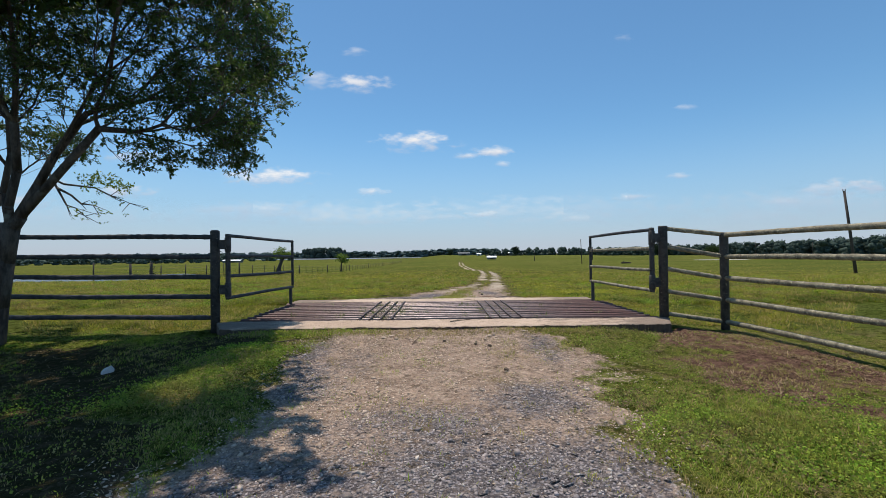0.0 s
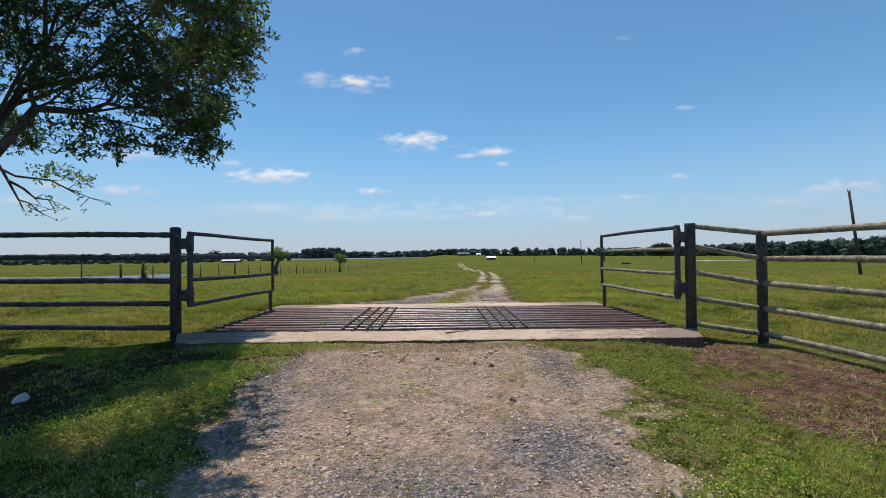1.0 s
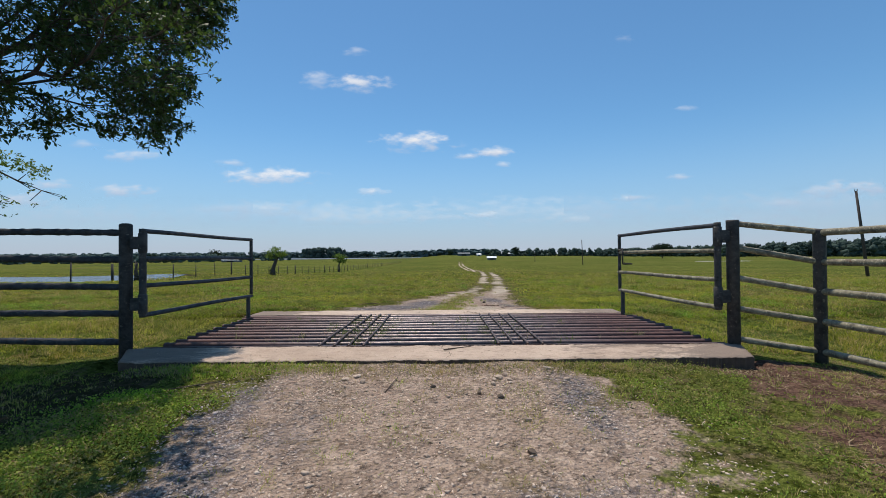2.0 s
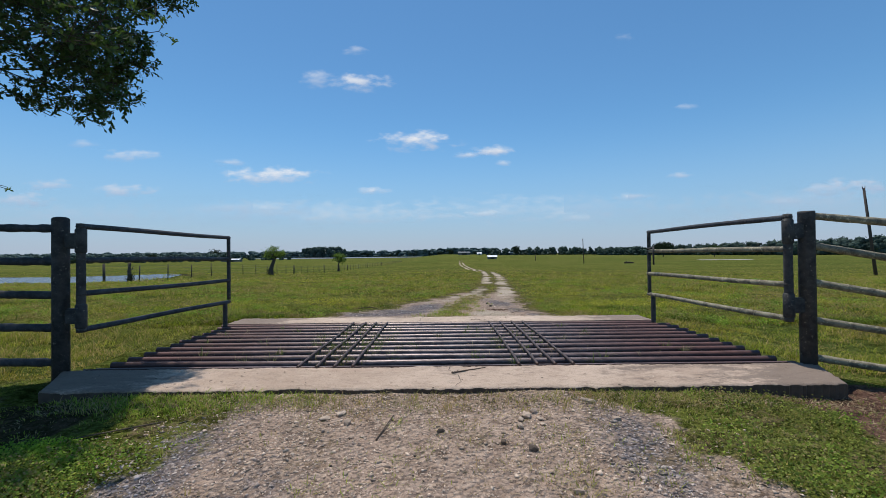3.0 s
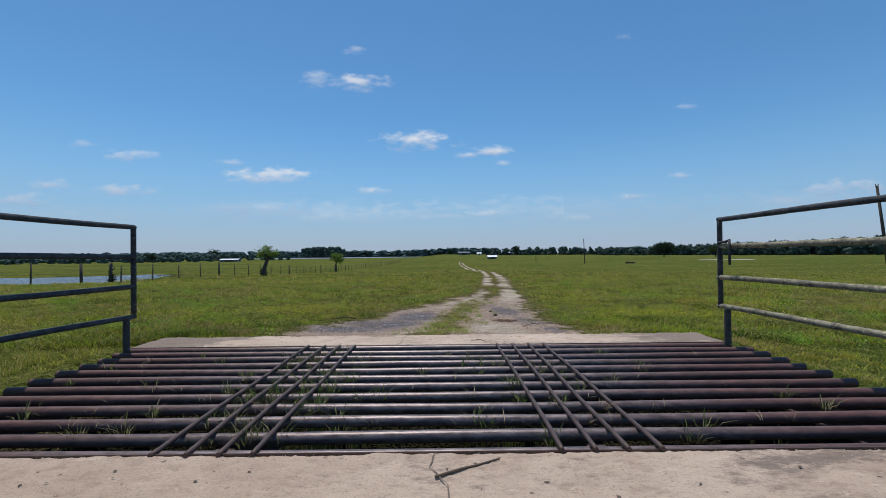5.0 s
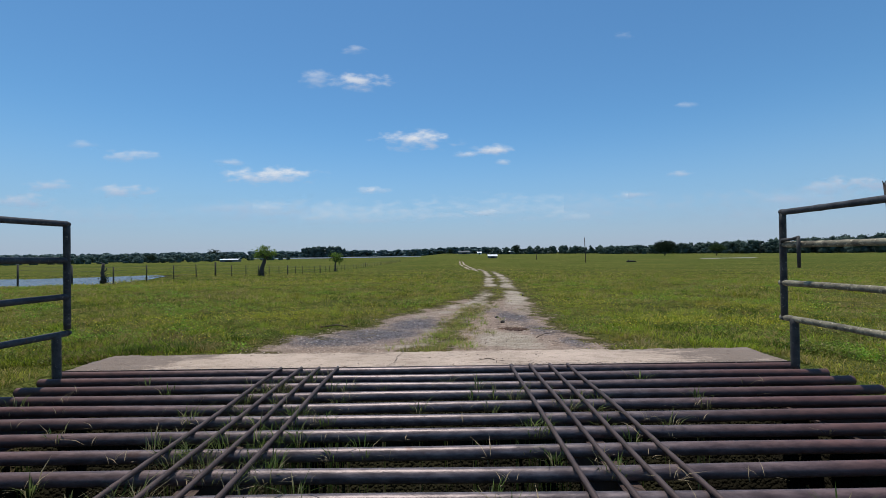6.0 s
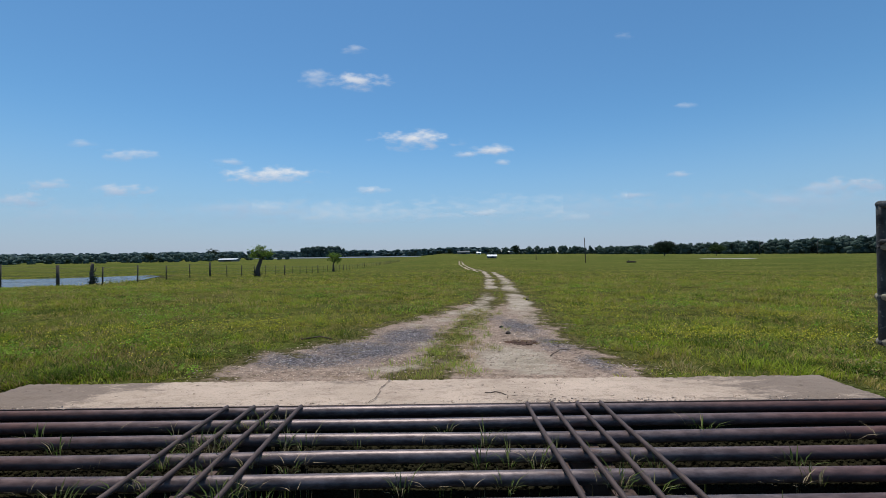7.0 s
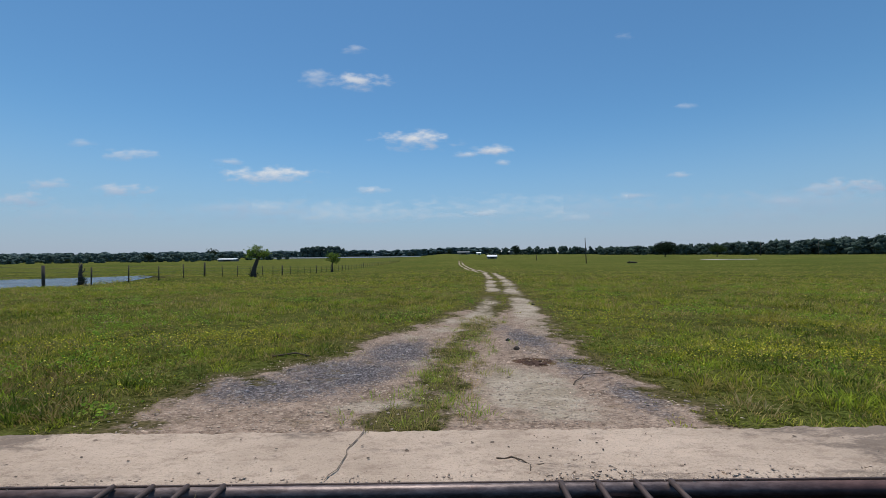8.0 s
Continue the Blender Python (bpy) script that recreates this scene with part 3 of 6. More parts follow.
def sheet(name, cx, cy, rx, ry, z, label, mat):
    bm = bmesh.new()
    ring = [bm.verts.new((cx + rx * math.cos(a) * (1 + 0.06 * math.sin(5 * a)), cy + ry * math.sin(a) * (1 + 0.1 * math.sin(3 * a + 1)), z)) for a in (2 * math.pi * k / 64 for k in range(64))]
    bm.faces.new(ring)
    return tagged(mesh_ob(name, bm, mat), label, "water", kind="structure")


bm = bmesh.new()
bm.faces.new([bm.verts.new((-37 + 1.06 * (p + 37), 36.5 + 1.06 * (q - 36.5), -1.1)) for p, q in POND])
tagged(mesh_ob("water_pond", bm, WATER), "shallow pond in the pasture behind a wire fence", "water", kind="structure")
sheet("water_lake", -175, 720, 150, 95, -5.15, "distant pale lake before a line of trees", LAKE)



# ---- cattle guard with its slabs ----
def slab(name, near, far, y0, y1, top, thick, seed, label, mat):
    """A worn concrete strip with chipped long edges."""
    rng = np.random.default_rng(seed)
    nx, ny = 360, 34
    ys = np.linspace(y0, y1, ny)
    bm = bmesh.new()
    grid = []

    def lumps(cells_x, cells_y):
        """Random relief at one grain size, smoothed between its cells."""
        g = rng.normal(0, 1, (cells_y, cells_x))
        u, v = np.linspace(0, cells_x - 1.001, nx), np.linspace(0, cells_y - 1.001, ny)
        i, j = u.astype(int), v.astype(int)
        fu, fv = (u - i)[None, :], (v - j)[:, None]
        a, b = g[j][:, i], g[j][:, i + 1]
        c, d = g[j + 1][:, i], g[j + 1][:, i + 1]
        return (a * (1 - fu) + b * fu) * (1 - fv) + (c * (1 - fu) + d * fu) * fv

    relief = 0.0035 * lumps(30, 5) + 0.0028 * lumps(110, 12) + 0.0016 * rng.normal(0, 1, (ny, nx))
    pits = np.clip(lumps(70, 9) - 1.3, 0, 2) * -0.006
    chip, chip2 = 0.0015 * lumps(20, 2)[0] + 0.006 * lumps(320, 2)[0], 0.006 * lumps(60, 2)[0] + 0.006 * lumps(260, 2)[0]
    for j, yv in enumerate(ys):
        row = []
        a, b = (n + (f - n) * j / (ny - 1) for n, f in zip(near, far))
        for i, xv in enumerate(np.linspace(a, b, nx)):
            yy = yv + (chip[i] * max(0, 1 - j / 3) + chip2[i] * max(0, 1 - (ny - 1 - j) / 3))
            z = top + relief[j, i] + pits[j, i] - (0.012 if j in (0, ny - 1) else 0.003 if j in (1, ny - 2) else 0.0) - (0.012 if i in (0, nx - 1) else 0)
            row.append(bm.verts.new((xv, yy, z)))
        grid.append(row)
    for a, b in zip(grid, grid[1:]):
        for i in range(nx - 1):
            bm.faces.new((a[i], a[i + 1], b[i + 1], b[i])).smooth = True
    rim = grid[0] + [r[-1] for r in grid[1:]] + grid[-1][-2::-1] + [r[0] for r in grid[-2:0:-1]]
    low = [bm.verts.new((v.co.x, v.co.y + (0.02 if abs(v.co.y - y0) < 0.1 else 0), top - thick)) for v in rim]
    # Side faces take the darker colour that carries their shade.
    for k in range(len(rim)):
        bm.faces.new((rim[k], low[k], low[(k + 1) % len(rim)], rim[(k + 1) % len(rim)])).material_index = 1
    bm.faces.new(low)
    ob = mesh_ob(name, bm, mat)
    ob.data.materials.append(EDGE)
    return tagged(ob, label, "concrete slab", kind="structure")


slab("concrete_slab", (-3.02, 3.16), (-3.4, 3.46), -0.6, 0.03, 0.0, 0.3, 3, "weathered pinkish concrete footing slab before the cattle guard", CONCRETE)
slab("concrete_slab", (-3.2, 3.2), (-3.16, 3.22), 2.47, 3.07, 0.0, 0.3, 8, "weathered pinkish concrete footing slab behind the cattle guard", REAR_CONCRETE)


def build_guard():
    g = empty("cattle_guard", (0, 0, -0.4), "rusty steel pipe cattle guard set between two concrete slabs", "cattle guard")
    for k in range(12):
        y = 0.065 + 0.2185 * k
        bm = bmesh.new()
        x0, x1 = -3.13 + random.uniform(-0.03, 0.02), 3.29 + random.uniform(-0.02, 0.02)
        if k == 11:
            x0, x1 = -3.2, 3.18
        n = 22
        path = [(x0 + (x1 - x0) * i / n, y + 0.004 * math.sin(i * 0.6 + k), 0.4 - 0.034 + 0.003 * math.sin(i * 0.4 + 2 * k)) for i in range(n + 1)]
        tube(bm, path, 0.034, 16, cap=False)
        tube(bm, [path[0], (path[0][0] + 0.25, *path[0][1:])], 0.028, 12, cap=False)
        tube(bm, [path[-1], (path[-1][0] - 0.25, *path[-1][1:])], 0.028, 12, cap=False)
        body = part("pipe", bm, RUST, g)
        # Added collars: the shading at the pipe ends, done as a darker piece.
        for p, s in ((path[0], 1), (path[-1], -1)):
            bm = bmesh.new()
            tube(bm, [(p[0] - s * 0.05, p[1], p[2]), (p[0] - s * 0.05, p[1], p[2]), (p[0] + s * 0.03, p[1], p[2])], [0.03, 0.0375, 0.0375], 14)
            part("shade_collar", bm, REBAR, body, "rusty dark collar for the shade at the pipe end")
    for x in (-1.25, -1.08, -0.92, -0.755, 0.755, 0.92, 1.08, 1.245):
        bm = bmesh.new()
        sway = random.uniform(-0.01, 0.01)
        path, n = [], 48
        for i in range(n + 1):
            t = i / n
            path.append((x + sway * math.sin(t * 5), 0.0 + 2.46 * t, 0.4 + 0.011 + 0.004 * math.sin(t * 11 + x)))
        tube(bm, path, [0.0125 + 0.0016 * (i % 2) for i in range(n + 1)], 8)
        part("rebar", bm, REBAR, g, "thin rusty ribbed bar welded across the pipes")
    for x in (-2.95, -1.0, 1.0, 3.05):
        bm = bmesh.new()
        box(bm, (x - 0.05, 0.04, 0.31), (x + 0.05, 2.46, 0.332))
        box(bm, (x - 0.006, 0.04, 0.07), (x + 0.006, 2.46, 0.31))
        box(bm, (x - 0.05, 0.04, 0.05), (x + 0.05, 2.46, 0.07))
        part("support_beam", bm, REBAR, g)
    for y, s in ((0.024, 1), (2.476, -1)):
        bm = bmesh.new()
        box(bm, (-3.2, y - 0.006, 0.3), (3.2, y + 0.006, 0.405), 0.002)
        part("edge_angle", bm, REBAR, g)


build_guard()


# ---- gates and pipe fences ----
def post(name, x, y, top, bottom, r, mat, parent, domed=True, lean=(0, 0)):
    bm = bmesh.new()
    pts, rad = [(x - lean[0], y - lean[1], bottom), (x, y, top - r * 0.35)], [r, r]
    if domed:
        for a in (20, 45, 70, 88):
            pts.append((x, y, top - r * 0.35 + r * 0.4 * math.sin(radians(a))))
            rad.append(max(0.003, r * math.cos(radians(a)) ** 0.6))
    else:
        pts.append((x, y, top))
        rad.append(r)
    tube(bm, pts, rad, 20)
    return part(name, bm, mat, parent)


def rail(name, p, q, r, parent, mat, label="", n=10, rough=0.0):
    bm = bmesh.new()
    p, q = Vector(p), Vector(q)
    k = random.uniform(0, 6)
    n = max(n, int((q - p).length / 0.05)) if rough else n
    step = (q - p).length / n
    tube(bm, [p.lerp(q, i / n) + Vector((0, 0, 0.004 * math.sin(i * step * 2.4 + k))) for i in range(n + 1)], [r * (1 + random.uniform(-rough, rough)) for i in range(n + 1)], 12)
    return part(name, bm, mat, parent, label)


def gate(hinge, tip, zs, side, hz, low_paint):
    g = empty("pipe_gate", (hinge[0], hinge[1], 0), "open weathered pipe gate wing beside the cattle guard", "gate", "gate wings")
    h, t = Vector((0, 0, 0)), Vector((tip[0] - hinge[0], tip[1] - hinge[1], 0))
    up = Vector((0, 0, 1))
    rail("hinge_stile", h + up * (zs[-1] - 0.03), h + up * (zs[0] + 0.03), 0.036, g, POSTPAINT)
    rail("end_stile", t + up * zs[-1], t + up * zs[0], 0.026, g, POSTPAINT)
    for k, (a, b) in enumerate(zip(zs, hz)):
        over = t.normalized() * (0.03 if low_paint is PALE and k > 1 else 0.0)
        rail("rail", h + up * a, t + over + up * b, 0.026, g, low_paint if k else PAINT, rough=0.06 if low_paint is PALE else 0.02)
    e = t - t.normalized() * 0.1
    rail("leg", e + up * (-0.02), e + up * (hz[-1] + 0.005), 0.032, g, POSTPAINT)
    for z in (zs[0] - 0.13, zs[-1] + 0.12):
        bm = bmesh.new()
        box(bm, (min(0, side * 0.13), -0.035, z - 0.07), (max(0, side * 0.13), 0.035, z + 0.07), 0.012)
        part("hinge", bm, POSTPAINT, g)
        bm = bmesh.new()
        tube(bm, [(0, 0, z - 0.11), (0, 0, z - 0.1), (0, 0, z + 0.1), (0, 0, z + 0.11)], [0.037, 0.045, 0.045, 0.037], 16)
        part("hinge_sleeve", bm, POSTPAINT, g)
    for z in (*zs, *hz):
        bm = bmesh.new()
        at = h if z in zs else t
        bmesh.ops.create_icosphere(bm, subdivisions=2, radius=0.031 if at is t else 0.04, matrix=Matrix.Translation(at + up * z) @ Matrix.Diagonal((1, 1, 0.8, 1)))
        part("weld", bm, POSTPAINT, g)
    return g


gate((-3.2, 0.0), (-3.085, 2.437), (1.30, 1.0, 0.69, 0.37), -1, (1.285, 0.975, 0.655, 0.345), PAINT)
right_gate = gate((3.2, 0.0), (3.112, 2.431), (1.32, 1.03, 0.71, 0.4), 1, (1.305, 1.025, 0.69, 0.39), PALE)
bm = bmesh.new()
tube(bm, [(-0.088, 2.44, 1.03), (-0.12, 2.4, 1.06), (-0.115, 2.3, 1.065), (-0.12, 2.23, 1.08)], 0.013, 8)
tube(bm, [(-0.122, 2.23, 1.085), (-0.125, 2.225, 0.98), (-0.12, 2.23, 0.83)], [0.012, 0.014, 0.012], 8)
part("latch_chain", bm, POSTPAINT, right_gate, "dark hanging latch hook")

left_fence = empty("pipe_fence", (-3.4, 0.03, -0.2), "dark five-rail pipe fence shaded by the tree", "fence", "pipe fences")
post("post", -0.01, 0.0, 1.59, -0.1, 0.066, POSTPAINT, left_fence)
for x, dz in ((-4.9, 0.05), (-9.9, 0.1)):
    post("post", x, 0.02, 1.56 + dz, -0.2, 0.06, POSTPAINT, left_fence)
for z in (1.29, 0.99, 0.68, 0.38, 0.07):
    rail("rail", (-0.02, 0.0, z + 0.2), (-11.0, 0.08, z + 0.2 + 0.12), 0.037, left_fence, PAINT, n=24, rough=0.1)

right_fence = empty("pipe_fence", (3.37, 0.0, -0.2), "sunlit weathered five-rail pipe fence with lichen on its rails", "fence", "pipe fences")
post("post", 0, 0, 1.57, -0.1, 0.064, POSTPAINT, right_fence, domed=False)
post("post", 0.79, -0.2, 1.45, -0.25, 0.058, POSTPAINT, right_fence, domed=False)
for d in (3.0, 6.0, 9.0):
    post("post", 0.79 + 0.09 * d, -0.2 - d, 1.44, -0.2, 0.058, POSTPAINT, right_fence, domed=False)
for a, b in zip((1.335, 1.07, 0.73, 0.39, 0.06), (1.22, 0.905, 0.585, 0.265, -0.05)):
    rail("rail", (0, 0, a + 0.2), (0.79, -0.2, b + 0.2), 0.033, right_fence, PALE, rough=0.06)
    rail("rail", (0.79, -0.2, b + 0.2), (0.79 + 0.09 * 9.2, -9.4, b + 0.19), 0.036, right_fence, PALE, n=24, rough=0.06)


# ---- the oak beside the fence ----
def cards(centres, size, rng, aspect=0.5, flat=0.0):
    """Leaf quads (a kite of two triangles) at the centres, turned at random."""
    n = len(centres)
    a = rng.normal(size=(n, 3))
    a[:, 2] *= 1 - flat
    a /= np.linalg.norm(a, axis=1)[:, None]
    b = np.cross(a, rng.normal(size=(n, 3)))
    b /= np.linalg.norm(b, axis=1)[:, None]
    s = size * rng.uniform(0.6, 1.3, (n, 1))
    v = np.stack([centres - a * s * 0.5, centres + b * s * aspect * 0.5 - a * s * 0.02, centres + a * s * 0.5, centres - b * s * aspect * 0.5 - a * s * 0.02], 1)
    return v.reshape(-1, 3), np.arange(4 * n).reshape(n, 4)


def fill(lobes, count, rng):
    """Points in the outer part of ellipsoids: (x, y, z, rx, ry, rz, weight)."""
    w = np.array([l[6] for l in lobes], float)
    pick = rng.choice(len(lobes), count, p=w / w.sum())
    d = rng.normal(size=(count, 3))
    d /= np.linalg.norm(d, axis=1)[:, None]
    r = rng.uniform(0.2, 1.0, (count, 1)) ** 0.5
    L = np.array([l[:6] for l in lobes])[pick]
    return L[:, :3] + d * r * L[:, 3:]


def grow(base, stems, lobes, count, seed, thick):
    """A skeleton: stems first, then every point hangs on the nearest earlier one. Returns nodes, parents and radii."""
    rng = np.random.default_rng(seed)
    pts = fill(lobes, count, rng)
    size = 64 + 14 * count
    nodes, run, parents = np.zeros((size, 3)), np.zeros(size), np.full(size, -1)
    nodes[0] = base
    n = 1
    for first, stem in stems:
        k = first
        for p in stem:
            nodes[n], parents[n] = p, k
            run[n] = run[k] + np.linalg.norm(nodes[n] - nodes[k])
            k = n
            n += 1
    root, woody = 3, n
    pts = pts[np.argsort(np.linalg.norm(pts - nodes[root], axis=1))]
    for p in pts:
        dist = np.linalg.norm(nodes[root:n] - p, axis=1) + 0.45 * run[root:n]
        k = root + int(np.argmin(dist))
        a = nodes[k].copy()
        gap = np.linalg.norm(p - a)
        steps = max(1, int(gap / 0.28))
        for i in range(1, steps + 1):
            t = i / steps
            nodes[n] = a + (p - a) * t + rng.normal(0, 0.03, 3) * (t < 1) + np.array([0, 0, 0.14 * gap * t * (1 - t)])
            parents[n] = k if i == 1 else n - 1
            run[n] = run[parents[n]] + gap / steps
            n += 1
    nodes, parents = nodes[:n], parents[:n]
    load = np.ones(n)
    for i in range(n - 1, 0, -1):
        load[parents[i]] += load[i]
    for _ in range(3):
        total, many = np.zeros_like(nodes), np.zeros(n)
        np.add.at(total, parents[1:], nodes[1:] * load[1:, None])
        np.add.at(many, parents[1:], load[1:])
        mid = (many > 0) & (np.arange(n) >= woody)
        nodes[mid] = 0.5 * nodes[mid] + 0.25 * nodes[parents[mid]] + 0.25 * total[mid] / many[mid, None]
    return nodes, parents, np.clip(thick * (load / load[0]) ** 0.58, 0.003, thick), rng, load


def sprigs(at, count, length, droop, rng):
    """Short leafy shoots spreading from the points: their roots and tips."""
    root = np.repeat(at, count, axis=0)
    d = rng.normal(size=root.shape) * (1, 1, 0.6) + (0.25, -0.1, 0.1 - droop)
    d /= np.linalg.norm(d, axis=1)[:, None]
    return root, root + d * length * rng.uniform(0.5, 1.2, (len(root), 1))


def leaves_on(root, tip, each, size, rng):
    """Spoon-shaped leaves set along the shoots, pointing outwards, denser towards the tips."""
    n = len(root) * each
    t = (np.tile(np.arange(each), len(root)) + rng.uniform(0.2, 1.0, n))[:, None] / each
    r, q = np.repeat(root, each, axis=0), np.repeat(tip, each, axis=0)
    along = (q - r) / (np.linalg.norm(q - r, axis=1)[:, None] + 1e-6)
    a = along * 0.8 + rng.normal(size=(n, 3)) * 0.75
    a /= np.linalg.norm(a, axis=1)[:, None]
    b = np.cross(a, rng.normal(size=(n, 3)) + (0, 0, 1.2))
    b /= np.linalg.norm(b, axis=1)[:, None] + 1e-6
    up = np.cross(b, a)
    s = np.repeat(np.broadcast_to(size, (len(root), 1)), each, axis=0) * rng.uniform(0.55, 1.2, (n, 1))
    o = r + (q - r) * t ** 0.8
    v = np.stack([o, o + a * s * 0.62 + b * s * 0.23 + up * s * 0.05, o + a * s, o + a * s * 0.62 - b * s * 0.23 + up * s * 0.05], 1)
    return v.reshape(-1, 3), np.arange(4 * n).reshape(n, 4)


def shoots(root, tip, r):
    """Three-sided twigs, one for each shoot, as one set of arrays."""
    n = len(root)
    d = tip - root
    d /= np.linalg.norm(d, axis=1)[:, None] + 1e-6
    s = np.cross(d, (0.31, 0.87, 0.38))
    s /= np.linalg.norm(s, axis=1)[:, None] + 1e-6
    u = np.cross(d, s)
    ring = [s * math.cos(k * 2.0944) + u * math.sin(k * 2.0944) for k in range(3)]
    v = np.stack([root + k * r for k in ring] + [tip + k * r * 0.5 for k in ring], 1).reshape(-1, 3)
    f = np.concatenate([np.arange(n)[:, None] * 6 + np.array([(k, (k + 1) % 3, 3 + (k + 1) % 3, 3 + k)]) for k in range(3)])
    return v, f


def limbs(nodes, parents, radii, keep, seg):
    bm = bmesh.new()
    for i in range(1, len(nodes)):
        if keep(i):
            p = parents[i]
            r0 = radii[p] if radii[p] < radii[i] * 1.6 else radii[i] * 1.25
            over = (nodes[i] - nodes[p]) * min(0.5, radii[i] * 0.6 / (np.linalg.norm(nodes[i] - nodes[p]) + 1e-6))
            tube(bm, [nodes[p] - over, nodes[i] + over], [r0, radii[i]], seg, cap=radii[i] > 0.02)
    return bm


def build_oak():
    base = np.array((-6.2, -0.5, -0.28))
    # the spreading boughs on the side of the drive, in layers
    boughs = ((-2.0, -1.75, 3.2, 0.55, 0.5, 0.3, 1.7), (-2.25, -1.35, 2.95, 0.55, 0.5, 0.24, 1.5), (-2.75, -0.9, 2.66, 0.6, 0.55, 0.24, 1.8), (-3.15, -0.2, 2.45, 0.5, 0.5, 0.24, 1.6),
              (-3.85, -0.85, 2.36, 0.5, 0.5, 0.26, 1.1), (-3.0, -0.6, 3.1, 0.8, 0.8, 0.3, 2.2), (-3.9, -0.6, 2.98, 0.9, 0.8, 0.34, 2.6), (-2.7, -1.2, 3.75, 0.9, 0.9, 0.36, 2.6), (-4.3, -0.5, 3.65, 1.2, 1.1, 0.42, 4.0),
              (-3.3, -0.9, 4.4, 1.3, 1.1, 0.45, 3.6), (-5.2, -0.7, 3.3, 0.9, 0.9, 0.4, 2.4), (-6.3, -0.5, 3.4, 1.1, 1.0, 0.55, 2.4), (-6.6, 0.9, 2.95, 0.6, 0.6, 0.3, 2.2), (-7.9, 0.2, 3.3, 1.3, 1.2, 0.8, 2.2), (-5.4, -0.6, 4.3, 1.4, 1.2, 0.5, 4.0), (-3.15, 0.8, 4.3, 0.6, 0.4, 0.4, 3.6), (-3.9, 0.5, 3.9, 0.7, 0.6, 0.4, 3.0), (-3.5, 1.1, 5.2, 0.8, 0.5, 0.4, 4.0), (-3.4, 0.5, 3.1, 0.45, 0.35, 0.35, 2.6), (-3.3, 0.8, 4.0, 0.5, 0.35, 0.3, 2.6), (-6.6, -0.8, 4.2, 1.0, 0.9, 0.6, 4.5), (-5.6, -0.9, 3.9, 0.9, 0.8, 0.45, 4.0), (-7.4, -0.3, 3.4, 0.8, 0.8, 0.5, 2.4))
    # the rest of the crown, higher and to the back; unseen lobes added for cast shade
    crown = ((-8.2, -0.8, 5.2, 3.2, 3.4, 2.0, 5.0), (-5.0, -0.7, 5.4, 2.3, 2.0, 1.0, 3.4), (-2.35, -1.75, 5.2, 0.55, 0.4, 0.3, 0.7), (-2.75, -2.35, 5.4, 0.85, 0.6, 0.35, 1.4), (-2.4, -1.9, 5.2, 0.5, 0.9, 0.35, 1.8), (-2.9, -2.9, 5.1, 1.9, 1.5, 0.7, 2.0), (-5.0, -3.0, 5.4, 2.9, 2.6, 1.1, 5.0),
             (-3.5, 0.6, 5.1, 1.3, 0.8, 0.6, 2.6), (-4.1, 0.75, 7.0, 1.9, 0.8, 0.6, 3.6), (-4.3, -1.6, 5.6, 1.6, 1.4, 0.6, 1.8), (-6.0, 1.3, 4.9, 1.8, 1.1, 0.9, 1.4), (-7.0, -5.5, 5.6, 3.4, 2.8, 1.4, 4.0), (-11.0, -2.0, 5.2, 2.8, 4.0, 2.0, 3.4), (-6.2, -2.2, 7.2, 3.6, 3.6, 1.4, 4.0))
    fork = (-5.98, -0.5, 1.42)
    stems = ((0, (base + (0.05, 0, 0.6), base + (0.13, 0, 1.2), fork)), (3, ((-6.03, -0.55, 1.9), (-5.97, -0.5, 2.45), (-6.05, -0.45, 3.0), (-5.7, -0.5, 3.5), (-5.6, -0.6, 4.4))),
             (3, ((-5.9, -0.6, 1.7), (-5.78, -0.6, 2.2), (-5.72, -0.7, 2.8), (-5.5, -0.9, 3.4), (-5.1, -1.4, 4.2))),
             (3, ((-5.86, -0.5, 1.55), (-5.6, -0.5, 2.0), (-5.37, -0.5, 2.41), (-5.13, -0.5, 2.73), (-4.9, -0.52, 3.0), (-4.3, -0.6, 3.15), (-3.6, -0.7, 3.1), (-3.0, -0.8, 2.95))),
             (15, ((-4.6, -0.7, 3.4), (-3.9, -0.95, 3.65), (-3.1, -1.2, 3.6), (-2.5, -1.5, 3.35))),
             (14, ((-4.7, -0.55, 2.78), (-4.2, -0.6, 2.72), (-3.7, -0.4, 2.62), (-3.3, -0.2, 2.5))),
             (2, ((-6.4, -0.3, 1.7), (-6.9, 0.5, 2.3), (-7.35, 1.5, 2.72), (-7.7, 1.2, 3.4))))
    nodes, parents, radii, rng, load = grow(base, stems, boughs + crown, 6800, 11, 0.115)
    tree = empty("oak_tree", base, "leafy live oak with grey forked trunk and dark small leaves", "tree")
    part("trunk", limbs(nodes - base, parents, radii, lambda i: radii[i] > 0.04, 12), BARK, tree)
    tagged(part("limb", limbs(nodes - base, parents, radii, lambda i: 0.011 < radii[i] <= 0.04, 7), BARK, tree), kind="stuff")
    ends = nodes[(load < 4) & (np.arange(len(nodes)) > 30)]
    high = ends[:, 2] - 1.0 > 0.62 * (ends[:, 1] + 6.4)
    near_root, near_tip = sprigs(ends[~high], 3, 0.16, 0.25, rng)
    far_root, far_tip = sprigs(ends[high], 2, 0.26, 0.1, rng)

    def open_sky(p):
        """Where the crown is thin: the sun reaches a band of the verge through it."""
        gx, gy = p[:, 0] + 0.113 * p[:, 2], p[:, 1] - 0.243 * p[:, 2]
